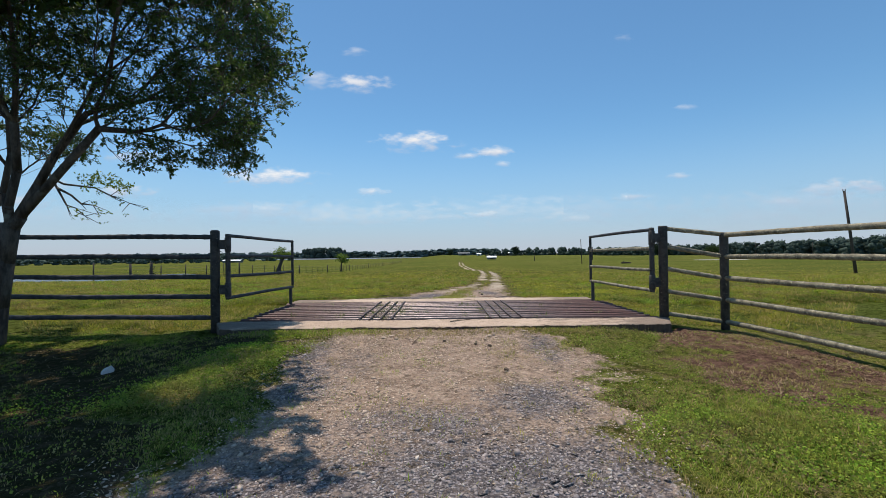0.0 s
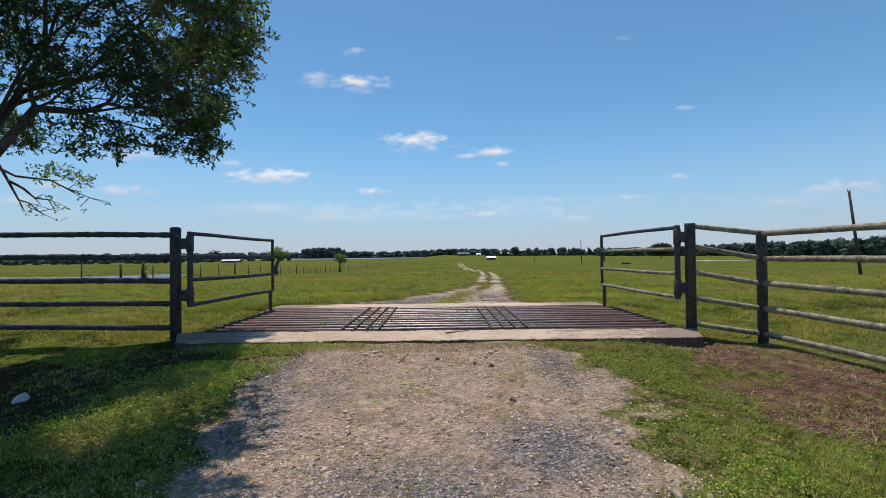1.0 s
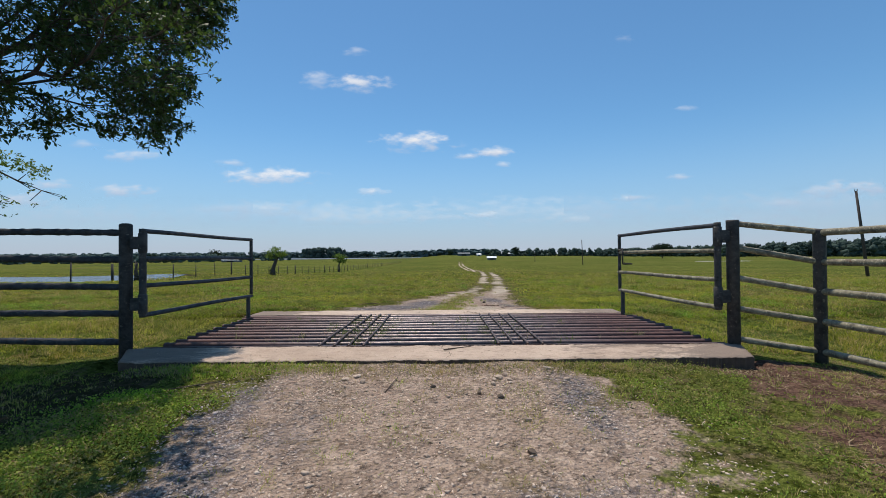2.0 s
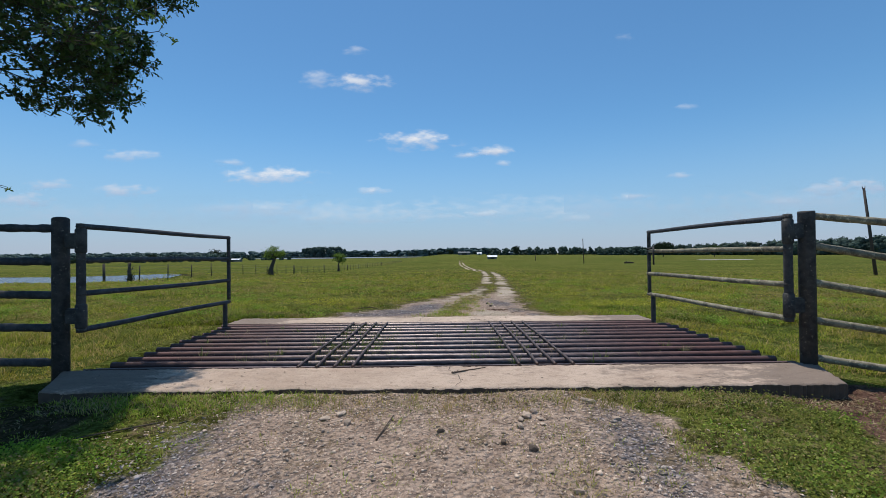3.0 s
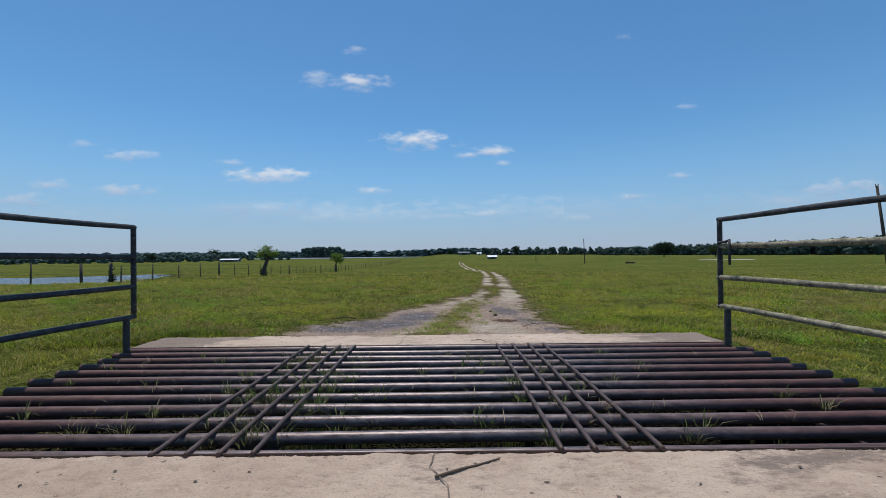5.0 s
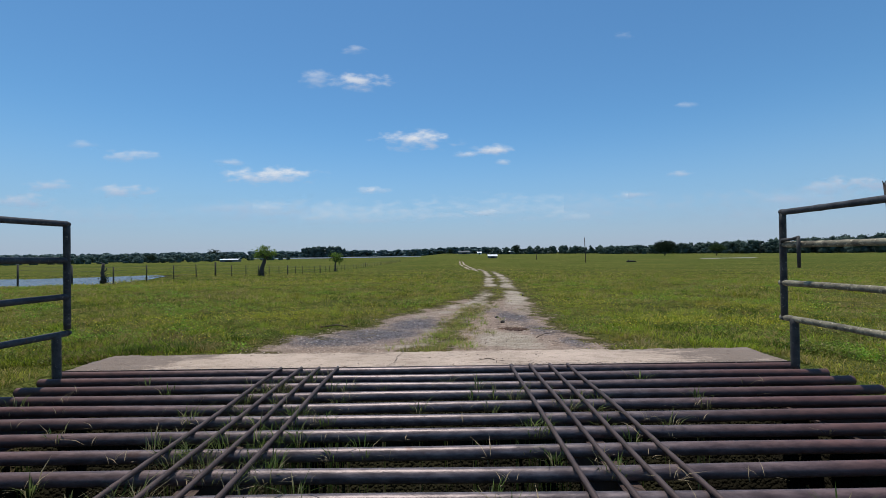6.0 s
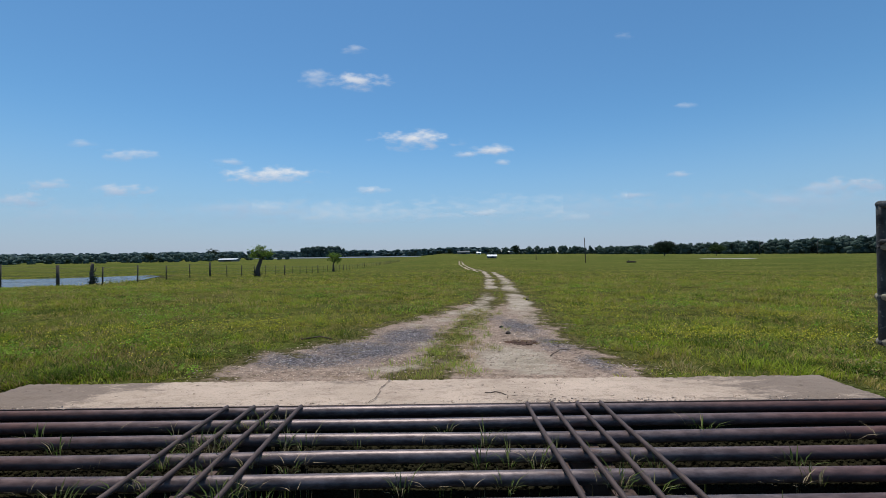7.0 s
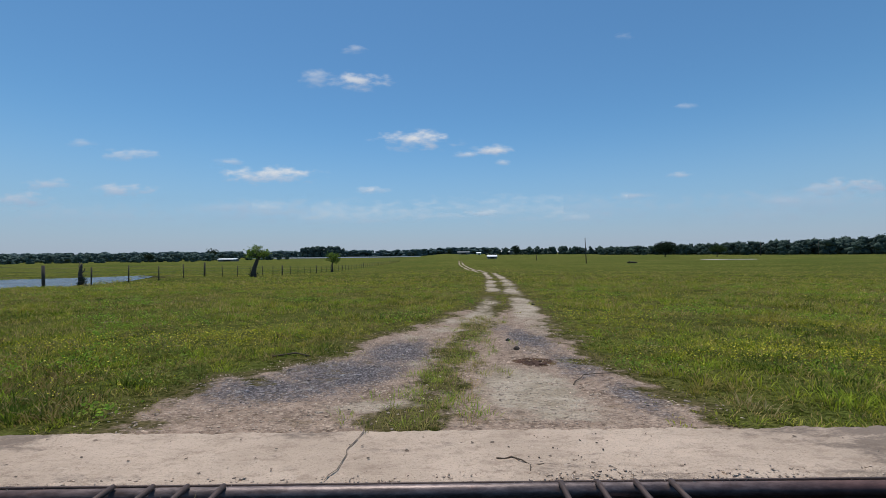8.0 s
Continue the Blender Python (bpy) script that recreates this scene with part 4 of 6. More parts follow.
        mid = np.interp(gy, (-3.2, -2.5, -2.0, -1.6, -1.1, -0.6), (-2.25, -2.28, -2.18, -2.0, -2.05, -2.1))
        wide = np.interp(gy, (-3.4, -2.9, -2.4, -2.0, -1.6, -1.15, -0.9, -0.6, -0.4), (0.0, 0.32, 0.45, 0.47, 0.36, 0.12, 0.24, 0.2, 0.0))
        rough = 0.2 * wobble(gx, gy, 3.1, 1) + 0.14 * wobble(gx, gy, 9.0, 4)
        drive = (gx > np.interp(gy, (-4.2, -3.8, -3.0, -2.2, -1.3, -0.75, -0.55, 0.0), (-0.5, -0.75, -1.35, -1.65, -1.75, -2.15, -2.2, -1.85)) + 0.35 * rough) & (gy > -4.3)
        band = np.abs(gx - mid) < wide * (1 + 2 * rough)
        return band, band | drive

    keep = ~open_sky(far_root)[1]
    far_root, far_tip = far_root[keep], far_tip[keep]
    band, lit = open_sky(near_root)
    thin = rng.uniform(0, 1, len(near_root)) < np.where(band, np.where(near_root[:, 2] > 3.4, 0.92, 0.5), np.where(lit, np.where(near_root[:, 2] > 3.4, 0.7, 0.4), 0.0))
    near_root, near_tip = near_root[~thin], near_tip[~thin]
    bm = limbs(nodes - base, parents, radii, lambda i: radii[i] <= 0.011 and nodes[i][2] < 5.2, 4)
    tagged(part("twig", bm, BARK, tree), kind="stuff")
    v, f = shoots(near_root - base, near_tip - base, 0.0028)
    ob = new("shoot", array_mesh("shoot", v, f, BARK))
    ob.parent = tree
    tagged(ob, kind="stuff")
    v, f = leaves_on(near_root - base, near_tip - base, 11, 0.055, rng)
    # High leaves are out of view and oversized, to thicken the cast shade.
    w, g = leaves_on(far_root - base, far_tip - base, 15, 0.17, rng)
    ob = new("crown", array_mesh("crown", np.concatenate([v, w]), np.concatenate([f, g + len(v)]), LEAF))
    ob.parent = tree
    # a thin half-bare branch that hangs behind the fence
    bm = bmesh.new()
    lines = (((-7.35, 1.5, 2.72), (-7.26, 1.65, 2.33), (-7.08, 1.65, 2.0), (-6.9, 1.65, 1.94), (-6.73, 1.65, 1.79)), ((-7.3, 1.6, 2.5), (-7.13, 1.65, 2.4), (-6.58, 1.7, 2.33), (-6.28, 1.7, 2.18), (-5.92, 1.7, 2.03)), ((-7.26, 1.65, 2.33), (-6.95, 1.6, 2.18), (-6.8, 1.65, 2.02), (-6.62, 1.7, 2.0)))
    tips = []
    for line in lines:
        tube(bm, [Vector(p) - Vector(base) for p in line], [0.026, 0.02, 0.015, 0.011, 0.006][:len(line)], 6)
        for p in line[2:]:
            for k in range(3):
                e = Vector(p) + Vector((rng.uniform(-0.1, 0.35), rng.uniform(-0.2, 0.2), rng.uniform(-0.22, 0.1)))
                tube(bm, [Vector(p) - Vector(base), e - Vector(base)], [0.008, 0.004], 4)
                tips.append(tuple(e))
    part("hanging_branch", bm, BARK, tree)
    lit = np.array((-6.42, 1.65, 2.42)) + rng.normal(0, 1, (34, 3)) * (0.22, 0.25, 0.07)
    r1, t1 = sprigs(lit, 3, 0.14, 0.1, rng)
    r2, t2 = sprigs(np.array(tips), 1, 0.12, 0.4, rng)
    v, f = leaves_on(np.concatenate([r1, r2]) - base, np.concatenate([t1, t2]) - base, 6, 0.058, rng)
    ob = new("hanging_foliage", array_mesh("hanging_foliage", v, f, SUNLIT_LEAF))
    ob.parent = tree
    tagged(ob, "leaves on the low branch, painted lighter green for the sun on them")


build_oak()


# ---- distance: trees, fence, poles, buildings ----
def crown_cloud(at, w, d, h, count, size, rng, low=0.1):
    """Leaf clumps of one far tree: several lumps over a trunk."""
    k = rng.integers(7, 11)
    lobes = []
    for i in range(k):
        a = rng.uniform(0, 6.28)
        r = rng.uniform(0, 0.55)
        zc = rng.uniform(low + 0.25, 0.78) if low > 0 or i > 2 else 0.16 + 0.06 * i
        s = rng.uniform(0.28, 0.45) * (1.15 - 0.5 * abs(zc - 0.5))
        lobes.append((at[0] + math.cos(a) * r * w / 2, at[1] + math.sin(a) * r * d / 2, at[2] + zc * h, s * w, s * d, s * h * 0.62, 1))
    p = fill(lobes, count, rng)
    p[:, 2] = np.minimum(np.maximum(p[:, 2], at[2] + low * h), at[2] + h * 1.03)
    return cards(p, size, rng, 0.8)


# Distance haze mixed into these three leaf colours: paler and bluer.
FAR_GREEN = mat_far_leaf("far_woods_hazed_leaf", (0.075, 0.108, 0.092), (0.1, 0.137, 0.108))
HAZE_GREEN = mat_far_leaf("horizon_woods_hazed_leaf", (0.12, 0.17, 0.17), (0.15, 0.2, 0.195))
MIST_GREEN = mat_far_leaf("pasture_edge_hazed_leaf", (0.1, 0.145, 0.13), (0.135, 0.18, 0.15))
OAK_GREEN = mat_far_leaf("pasture_oak_leaf", (0.022, 0.036, 0.024), (0.05, 0.072, 0.038))
MID_GREEN = mat_far_leaf("pasture_tree_leaf", (0.04, 0.065, 0.03), (0.09, 0.13, 0.05))
LIGHT_GREEN = mat_far_leaf("young_leaf", (0.13, 0.21, 0.04), (0.26, 0.35, 0.07))


def lump_shape():
    """A rough ball of foliage: points on a unit sphere with its faces."""
    bm = bmesh.new()
    bmesh.ops.create_icosphere(bm, subdivisions=1, radius=1.0)
    v, f = np.array([tuple(p.co) for p in bm.verts]), np.array([[p.index for p in q.verts] for q in bm.faces])
    bm.free()
    return v, f


LUMP_V, LUMP_F = lump_shape()


def woods(name, spots, heights, seed, label, mat, count=250, card=1.0, wide=1.25, step=1, core=1.0):
    """A far line of trees as one body: uneven foliage lumps from the ground up, with loose clumps round them."""
    rng = np.random.default_rng(seed)
    vs, fs, n = [], [], 0
    for (x, y), h in zip(spots, heights):
        z = float(ground_z(x, y)) - 0.3
        w = h * wide * rng.uniform(0.75, 1.3)
        lumps = []
        for k in range(0, 9, step):
            a, r = rng.uniform(0, 6.28), rng.uniform(0.0, 0.38) * w
            zc = (0.14, 0.18, 0.24, 0.4, 0.46, 0.56, 0.66, 0.74, 0.8)[k]
            q = rng.uniform(0.15, 0.22) * (1.0 if zc < 0.7 else 0.7)
            c = np.array((x + math.cos(a) * r * (1.1 - 0.6 * zc), y + math.sin(a) * r * 0.6, z + zc * h))
            size = np.array((q * w, q * w, q * h * 1.05))
            rough = 1 + 0.16 * np.sin(LUMP_V @ rng.normal(0, 3.5, 3) + rng.uniform(0, 6)) + rng.normal(0, 0.27, len(LUMP_V))
            vs.append(c + LUMP_V * rough[:, None] * size * core)
            fs.append(LUMP_F + n)
            n += len(LUMP_V)
            lumps.append((*c, *(size * 1.28), 1))
        v, f = cards(fill(lumps, count, rng), card * h / 11 * rng.uniform(0.5, 1.2, (count, 1)), rng, 0.8)
        vs.append(v)
        fs.append(np.concatenate([f[:, (0, 1, 2)], f[:, (0, 2, 3)]]) + n)
        n += len(v)
    return tagged(new(name, array_mesh(name, np.concatenate(vs), np.concatenate(fs), mat)), label, "trees", kind="stuff")


def line_of(x0, y0, x1, y1, n, spread, rng):
    t = np.linspace(0, 1, n) + rng.normal(0, 0.3 / n, n)
    return np.stack([x0 + (x1 - x0) * t + rng.normal(0, spread * 0.3, n), y0 + (y1 - y0) * t + rng.normal(0, spread, n)], 1)


rng = np.random.default_rng(21)
s = line_of(-520, 320, -235, 430, 70, 14, rng)
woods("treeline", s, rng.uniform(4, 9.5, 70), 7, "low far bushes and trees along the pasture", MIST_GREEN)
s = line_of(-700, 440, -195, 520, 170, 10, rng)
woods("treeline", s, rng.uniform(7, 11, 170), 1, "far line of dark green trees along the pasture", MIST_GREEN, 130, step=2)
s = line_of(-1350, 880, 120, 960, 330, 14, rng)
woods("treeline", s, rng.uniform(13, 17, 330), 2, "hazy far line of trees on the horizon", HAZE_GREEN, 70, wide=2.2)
s = line_of(-252, 800, -190, 805, 18, 8, rng)
woods("tree_grove", s, rng.uniform(18, 24, 18), 3, "taller dark grove rising over the far tree line", FAR_GREEN)
s = line_of(75, 640, 310, 560, 150, 12, rng)
woods("treeline", s, rng.uniform(7.5, 13, 150), 4, "far line of dark green trees along the pasture", FAR_GREEN, 130, step=2)
s = line_of(190, 520, 540, 400, 200, 16, rng)
woods("treeline", s, np.linspace(8.5, 23.5, 200) * rng.uniform(0.75, 1.12, 200), 5, "tall far wood of dark green trees", FAR_GREEN, core=0.85)
s = line_of(540, 400, 900, 200, 60, 16, rng)
woods("treeline", s, np.linspace(21.5, 23, 60) * rng.uniform(0.75, 1.1, 60), 6, "tall far wood of dark green trees", FAR_GREEN, core=0.85)


def lone_tree(name, x, y, h, w, mat, seed, label, count=900, card=0.5, low=0.15, trunk=0.02):
    rng = np.random.default_rng(seed)
    z = float(ground_z(x, y))
    t = empty(name, (x, y, z - 0.05), label, "tree", "pasture trees")
    bm = bmesh.new()
    top = Vector((w * 0.12, 0, h * 0.55))
    tube(bm, [(0, 0, -0.1), (w * 0.02, 0, h * 0.22), top], [h * trunk * 1.6, h * trunk, h * trunk * 0.5], 8)
    for k in range(7):
        a = k * 0.9
        tube(bm, [(w * 0.02, 0, h * (0.2 + 0.03 * k)), (w * 0.22 * math.cos(a), w * 0.22 * math.sin(a), h * (0.45 + 0.03 * k)), (w * 0.4 * math.cos(a), w * 0.4 * math.sin(a), h * (0.62 + 0.04 * k))],
             [h * trunk * 0.6, h * trunk * 0.35, h * trunk * 0.12], 5)
    part("trunk", bm, POLEWOOD, t)
    v, f = crown_cloud((0, 0, 0), w, w, h, count, card, rng, low)
    ob = new("crown", array_mesh("crown", v, f, mat))
    ob.parent = t
    return t


def young_tree(x, y, trunk, radii, lobes, seed, label, each, size):
    """A small tree on a bent trunk: shoots with leaves round the ends of thin limbs."""
    rng = np.random.default_rng(seed)
    t = empty("small_tree", (x, y, float(ground_z(x, y)) - 0.05), label, "tree", "pasture trees")
    bm = bmesh.new()
    tube(bm, trunk, radii, 9)
    top = Vector(trunk[-1])
    ends = fill(lobes, 70, rng)
    for p in ends[::2]:
        e = Vector(p)
        tube(bm, [top - Vector((0, 0, 0.25)), top.lerp(e, 0.5) + Vector((0, 0, 0.12)), e], [radii[-1] * 0.5, 0.03, 0.012], 5)
    part("trunk", bm, POLEWOOD, t)
    r, q = sprigs(ends, 4, size * 2.6, -0.1, rng)
    v, f = leaves_on(r, q, each, size, rng)
    ob = new("crown", array_mesh("crown", v, f, LIGHT_GREEN))
    ob.parent = t
    return t


ivied = young_tree(-21.9, 50.5, [(0.1, 0, -0.1), (0.12, 0, 0.5), (0.2, 0, 1.1), (0.5, 0, 1.9), (0.62, 0, 2.3)], [0.42, 0.3, 0.24, 0.2, 0.14],
                   ((0.5, 0, 2.85, 1.25, 1.1, 0.42, 3), (-0.1, 0.1, 2.55, 0.75, 0.7, 0.28, 1.2), (1.2, 0, 2.6, 0.7, 0.7, 0.3, 1.2), (0.3, 0, 3.35, 0.6, 0.6, 0.22, 1)), 31, "small light green tree with a ragged thick trunk", 7, 0.2)
v, f = cards(np.random.default_rng(8).normal(0, 1, (360, 3)) * (0.24, 0.24, 0.3) + (0.05, 0, 0.35), 0.13, np.random.default_rng(9), 0.6)
ob = new("vine", array_mesh("vine", v, f, OAK_GREEN))
ob.parent = ivied
tagged(ob, "dark green vine leaves round the base")
young_tree(-23.2, 91.5, [(0.0, 0, -0.1), (0.05, 0, 0.7), (0.0, 0, 1.5), (0.15, 0, 2.1)], [0.3, 0.2, 0.16, 0.1],
           ((0.1, 0, 2.7, 1.3, 1.2, 0.6, 2), (0.6, 0, 3.3, 0.9, 0.9, 0.4, 1.2), (-0.4, 0, 3.5, 0.7, 0.7, 0.45, 1), (0.9, 0, 2.3, 0.6, 0.6, 0.3, 0.6)), 32, "small green sapling tree by the wire fence", 6, 0.26)
lone_tree("oak_tree", 172, 330, 13.0, 15.0, OAK_GREEN, 33, "broad dark oak standing alone in the far pasture", 3500, 0.9, 0.1)
lone_tree("oak_tree", 196, 305, 8.5, 10.5, MID_GREEN, 34, "low green tree standing in the far pasture", 2500, 0.6, 0.05)
lone_tree("oak_tree", 104, 600, 13.5, 9, OAK_GREEN, 35, "tall dark tree beside the far barn", 700, 1.2, 0.1)
lone_tree("oak_tree", -270, 396, 9, 9, OAK_GREEN, 36, "round tree rising over the far tree line", 700, 0.9, 0.1)
lone_tree("oak_tree", -300, 560, 16, 16, OAK_GREEN, 37, "round tree rising over the far tree line", 700, 1.3, 0.1)
lone_tree("oak_tree", 12, 640, 9, 8, OAK_GREEN, 38, "dark tree beside the far farm buildings", 600, 1.1, 0.1)

wire_fence = empty("wire_fence", (-24.2, 20, 0), "long wire fence on wooden and thin steel posts across the pasture", "fence")
ys_post = [3.25 + 3.55 * k for k in range(64)]
heavy = {1, 6, 12, 17, 23, 31, 40, 50}
for k, y in enumerate(ys_post):
    g = float(ground_z(-24.2, 20 + y))
    bm = bmesh.new()
    if k in heavy:
        tube(bm, [(0, y, g - 0.2), (random.uniform(-0.04, 0.04), y, g + 1.5 + random.uniform(-0.08, 0.1))], [0.09, 0.085], 10)
        part("wooden_post", bm, FENCEWOOD, wire_fence)
    else:
        tube(bm, [(0, y, g - 0.2), (random.uniform(-0.05, 0.05), y, g + 1.35 + random.uniform(-0.08, 0.08))], 0.045, 6)
        part("steel_post", bm, FENCEWOOD, wire_fence)
for h in (0.35, 0.7, 1.0, 1.25):
    bm = bmesh.new()
    tube(bm, [(0, y, float(ground_z(-24.2, 20 + y)) + h) for y in ys_post], 0.008, 4)
    part("wire", bm, WIRE, wire_fence)

stump = empty("tree_stump", (-25.4, 30.9, float(ground_z(-25.4, 30.9))), "dark ragged dead tree stump by the wire fence", "tree stump")
bm = bmesh.new()
tube(bm, [(0, 0, -0.1), (0.03, 0, 0.4), (-0.03, 0, 0.9), (0.04, 0, 1.35), (0.1, 0, 1.6)], [0.22, 0.15, 0.12, 0.09, 0.04], 8)
for a, z, r in ((0.6, 0.9, 0.3), (2.6, 1.1, 0.26), (4.0, 1.3, 0.24)):
    tube(bm, [(0, 0, z), (r * 0.6 * math.cos(a), 0.1, z + 0.15), (r * math.cos(a), 0.1, z + 0.4)], [0.06, 0.04, 0.02], 6)
part("trunk", bm, POLEWOOD, stump)
v, f = cards(np.random.default_rng(3).normal(0, 1, (420, 3)) * (0.13, 0.13, 0.2) + (0.1, 0, 0.3), 0.1, np.random.default_rng(4), 0.6)
ob = new("vine", array_mesh("vine", v, f, OAK_GREEN))
ob.parent = stump
tagged(ob, "dark green vine leaves round the base")


def pole(x, y, h, lean, label, arm=True):
    z = float(ground_z(x, y))
    p = empty("utility_pole", (x, y, z), label, "utility pole", "pasture poles")
    bm = bmesh.new()
    tube(bm, [(0, 0, -0.3), (lean * 0.5, 0, h / 2), (lean, 0, h)], [0.2, 0.17, 0.14], 10)
    part("shaft", bm, POLEWOOD, p)
    if arm:
        for s in (-1, 1):
            bm = bmesh.new()
            tube(bm, [(lean, 0, h - 0.3), (lean + s * 0.14, 0, h - 0.05), (lean + s * 0.17, 0, h + 0.2)], 0.05, 6)
            part("bracket", bm, POLEWOOD, p)


pole(54.6, 50.0, 11.0, -1.35, "leaning dark wooden utility pole with a forked top in the pasture")
pole(62.0, 184.0, 10.8, -0.4, "thin dark utility pole in the far pasture")
pole(52.5, 238.0, 3.6, 0.0, "short dark post standing in the far pasture", False)
pole(268.0, 360.0, 12.5, 0.3, "bare dark tree trunk pole before the far wood", False)
pole(330.0, 375.0, 12.0, 0.2, "bare dark tree trunk pole before the far wood", False)


def barn(name, x, y, w, d, h, roof_h, label, wall=WALLP, top=ROOF):
    z = float(ground_z(x, y))
    b = empty(name, (x, y, z), label, "building", "far farm buildings")
    bm = bmesh.new()
    box(bm, (-w / 2, -d / 2, -0.3), (w / 2, d / 2, h))
    body = part("wall", bm, wall, b)
    bm = bmesh.new()
    e = 0.5
    for s in (-1, 1):
        q = [(-w / 2 - e, s * (d / 2 + e), h - 0.1), (w / 2 + e, s * (d / 2 + e), h - 0.1), (w / 2 + e, 0, h + roof_h), (-w / 2 - e, 0, h + roof_h)]
        lo = [bm.verts.new(p) for p in q]
        hi = [bm.verts.new((p[0], p[1], p[2] + 0.15)) for p in q]
        bm.faces.new(hi), bm.faces.new(lo[::-1])
        for k in range(4):
            bm.faces.new((lo[k], lo[(k + 1) % 4], hi[(k + 1) % 4], hi[k]))
    part("roof", bm, top, b)
    bm = bmesh.new()
    box(bm, (-w * 0.2, -d / 2 - 0.06, -0.2), (w * 0.2, -d / 2 + 0.02, h * 0.8))
    part("door", bm, DARK, b)


barn("barn", 35, 300, 6, 5, 1.5, 1.0, "small barn with a pale metal roof in the far pasture")
barn("barn", 95, 630, 17, 12, 3.8, 2.6, "large barn with a white metal roof before the trees")
barn("farmhouse", 36, 720, 20, 10, 3.2, 2.2, "long low farmhouse far across the pasture", WALLP, WALLP)
barn("shed", 60, 700, 7, 6, 2.4, 1.6, "white shed among the far farm buildings", ROOF)
barn("barn", -205, 412, 17, 7, 1.9, 0.9, "long white-roofed shed far off beside the lake")

bm = bmesh.new()
tube(bm, [(-2.0, 0, 0.3), (0, 0.1, 0.4), (2.0, 0, 0.3)], [0.35, 0.4, 0.25], 9)
tube(bm, [(-1.0, 0, 0.5), (-1.3, 0, 1.1)], [0.2, 0.12], 7)
log = tagged(mesh_ob("fallen_log", bm, FENCEWOOD), "dark fallen log lying in the far pasture", "log")
log.location = (80, 180, float(ground_z(80, 180)))


bm = bmesh.new()
pr = random.Random(17)
for k in range(60):
    a, r = pr.uniform(0, 6.28), pr.uniform(0, 0.24)
    m = pose(1.27 + r * math.cos(a) * 1.1, 5.42 + r * math.sin(a), float(ground_z(1.27, 5.42)) + 0.012, 0, 0, pr.uniform(0, 360))
    bmesh.ops.create_icosphere(bm, subdivisions=1, radius=pr.uniform(0.012, 0.032), matrix=m @ Matrix.Diagonal((1.2, 1, 0.6, 1)))
tagged(mesh_ob("dirt_clods", bm, mat_plain("turned_soil", (0.085, 0.045, 0.03), 0.95)), "dark brown crumbled clods in a small hollow", "soil", kind="stuff")


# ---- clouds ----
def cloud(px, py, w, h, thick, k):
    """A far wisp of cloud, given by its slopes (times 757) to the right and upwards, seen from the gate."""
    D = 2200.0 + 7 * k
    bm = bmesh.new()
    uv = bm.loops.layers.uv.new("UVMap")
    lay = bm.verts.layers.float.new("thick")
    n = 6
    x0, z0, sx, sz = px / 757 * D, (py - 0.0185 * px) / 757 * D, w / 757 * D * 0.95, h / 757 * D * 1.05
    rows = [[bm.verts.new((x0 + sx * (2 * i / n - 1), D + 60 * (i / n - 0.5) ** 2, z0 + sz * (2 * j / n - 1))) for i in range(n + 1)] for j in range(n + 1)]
    for r in rows:
        for v in r:
            v[lay] = thick
    for j in range(n):
        for i in range(n):
            f = bm.faces.new((rows[j][i], rows[j][i + 1], rows[j + 1][i + 1], rows[j + 1][i]))
            for loop, (a, b) in zip(f.loops, ((i, j), (i + 1, j), (i + 1, j + 1), (i, j + 1))):
                loop[uv].uv = (a / n, b / n)
    ob = mesh_ob("cloud_backdrop", bm, CLOUD)
    ob.visible_shadow = False
    return tagged(ob, "small thin white fair-weather cloud in a blue sky", "cloud", "small clouds", "structure")


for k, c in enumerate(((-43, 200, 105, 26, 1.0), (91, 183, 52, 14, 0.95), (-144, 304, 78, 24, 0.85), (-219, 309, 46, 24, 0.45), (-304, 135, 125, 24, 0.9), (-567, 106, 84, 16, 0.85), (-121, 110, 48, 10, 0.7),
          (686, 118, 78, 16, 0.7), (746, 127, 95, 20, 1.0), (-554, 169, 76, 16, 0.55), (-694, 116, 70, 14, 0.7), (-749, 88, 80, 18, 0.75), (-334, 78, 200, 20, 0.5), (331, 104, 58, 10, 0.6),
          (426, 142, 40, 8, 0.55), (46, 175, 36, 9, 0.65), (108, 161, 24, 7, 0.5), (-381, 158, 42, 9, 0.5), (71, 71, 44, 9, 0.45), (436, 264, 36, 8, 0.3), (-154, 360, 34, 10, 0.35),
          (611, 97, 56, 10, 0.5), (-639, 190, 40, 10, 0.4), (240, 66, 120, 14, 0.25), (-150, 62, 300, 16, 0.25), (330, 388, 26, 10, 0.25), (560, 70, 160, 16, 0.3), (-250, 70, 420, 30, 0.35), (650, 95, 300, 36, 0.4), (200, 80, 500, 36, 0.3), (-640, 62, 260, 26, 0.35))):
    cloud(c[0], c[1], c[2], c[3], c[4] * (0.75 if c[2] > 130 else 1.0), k)


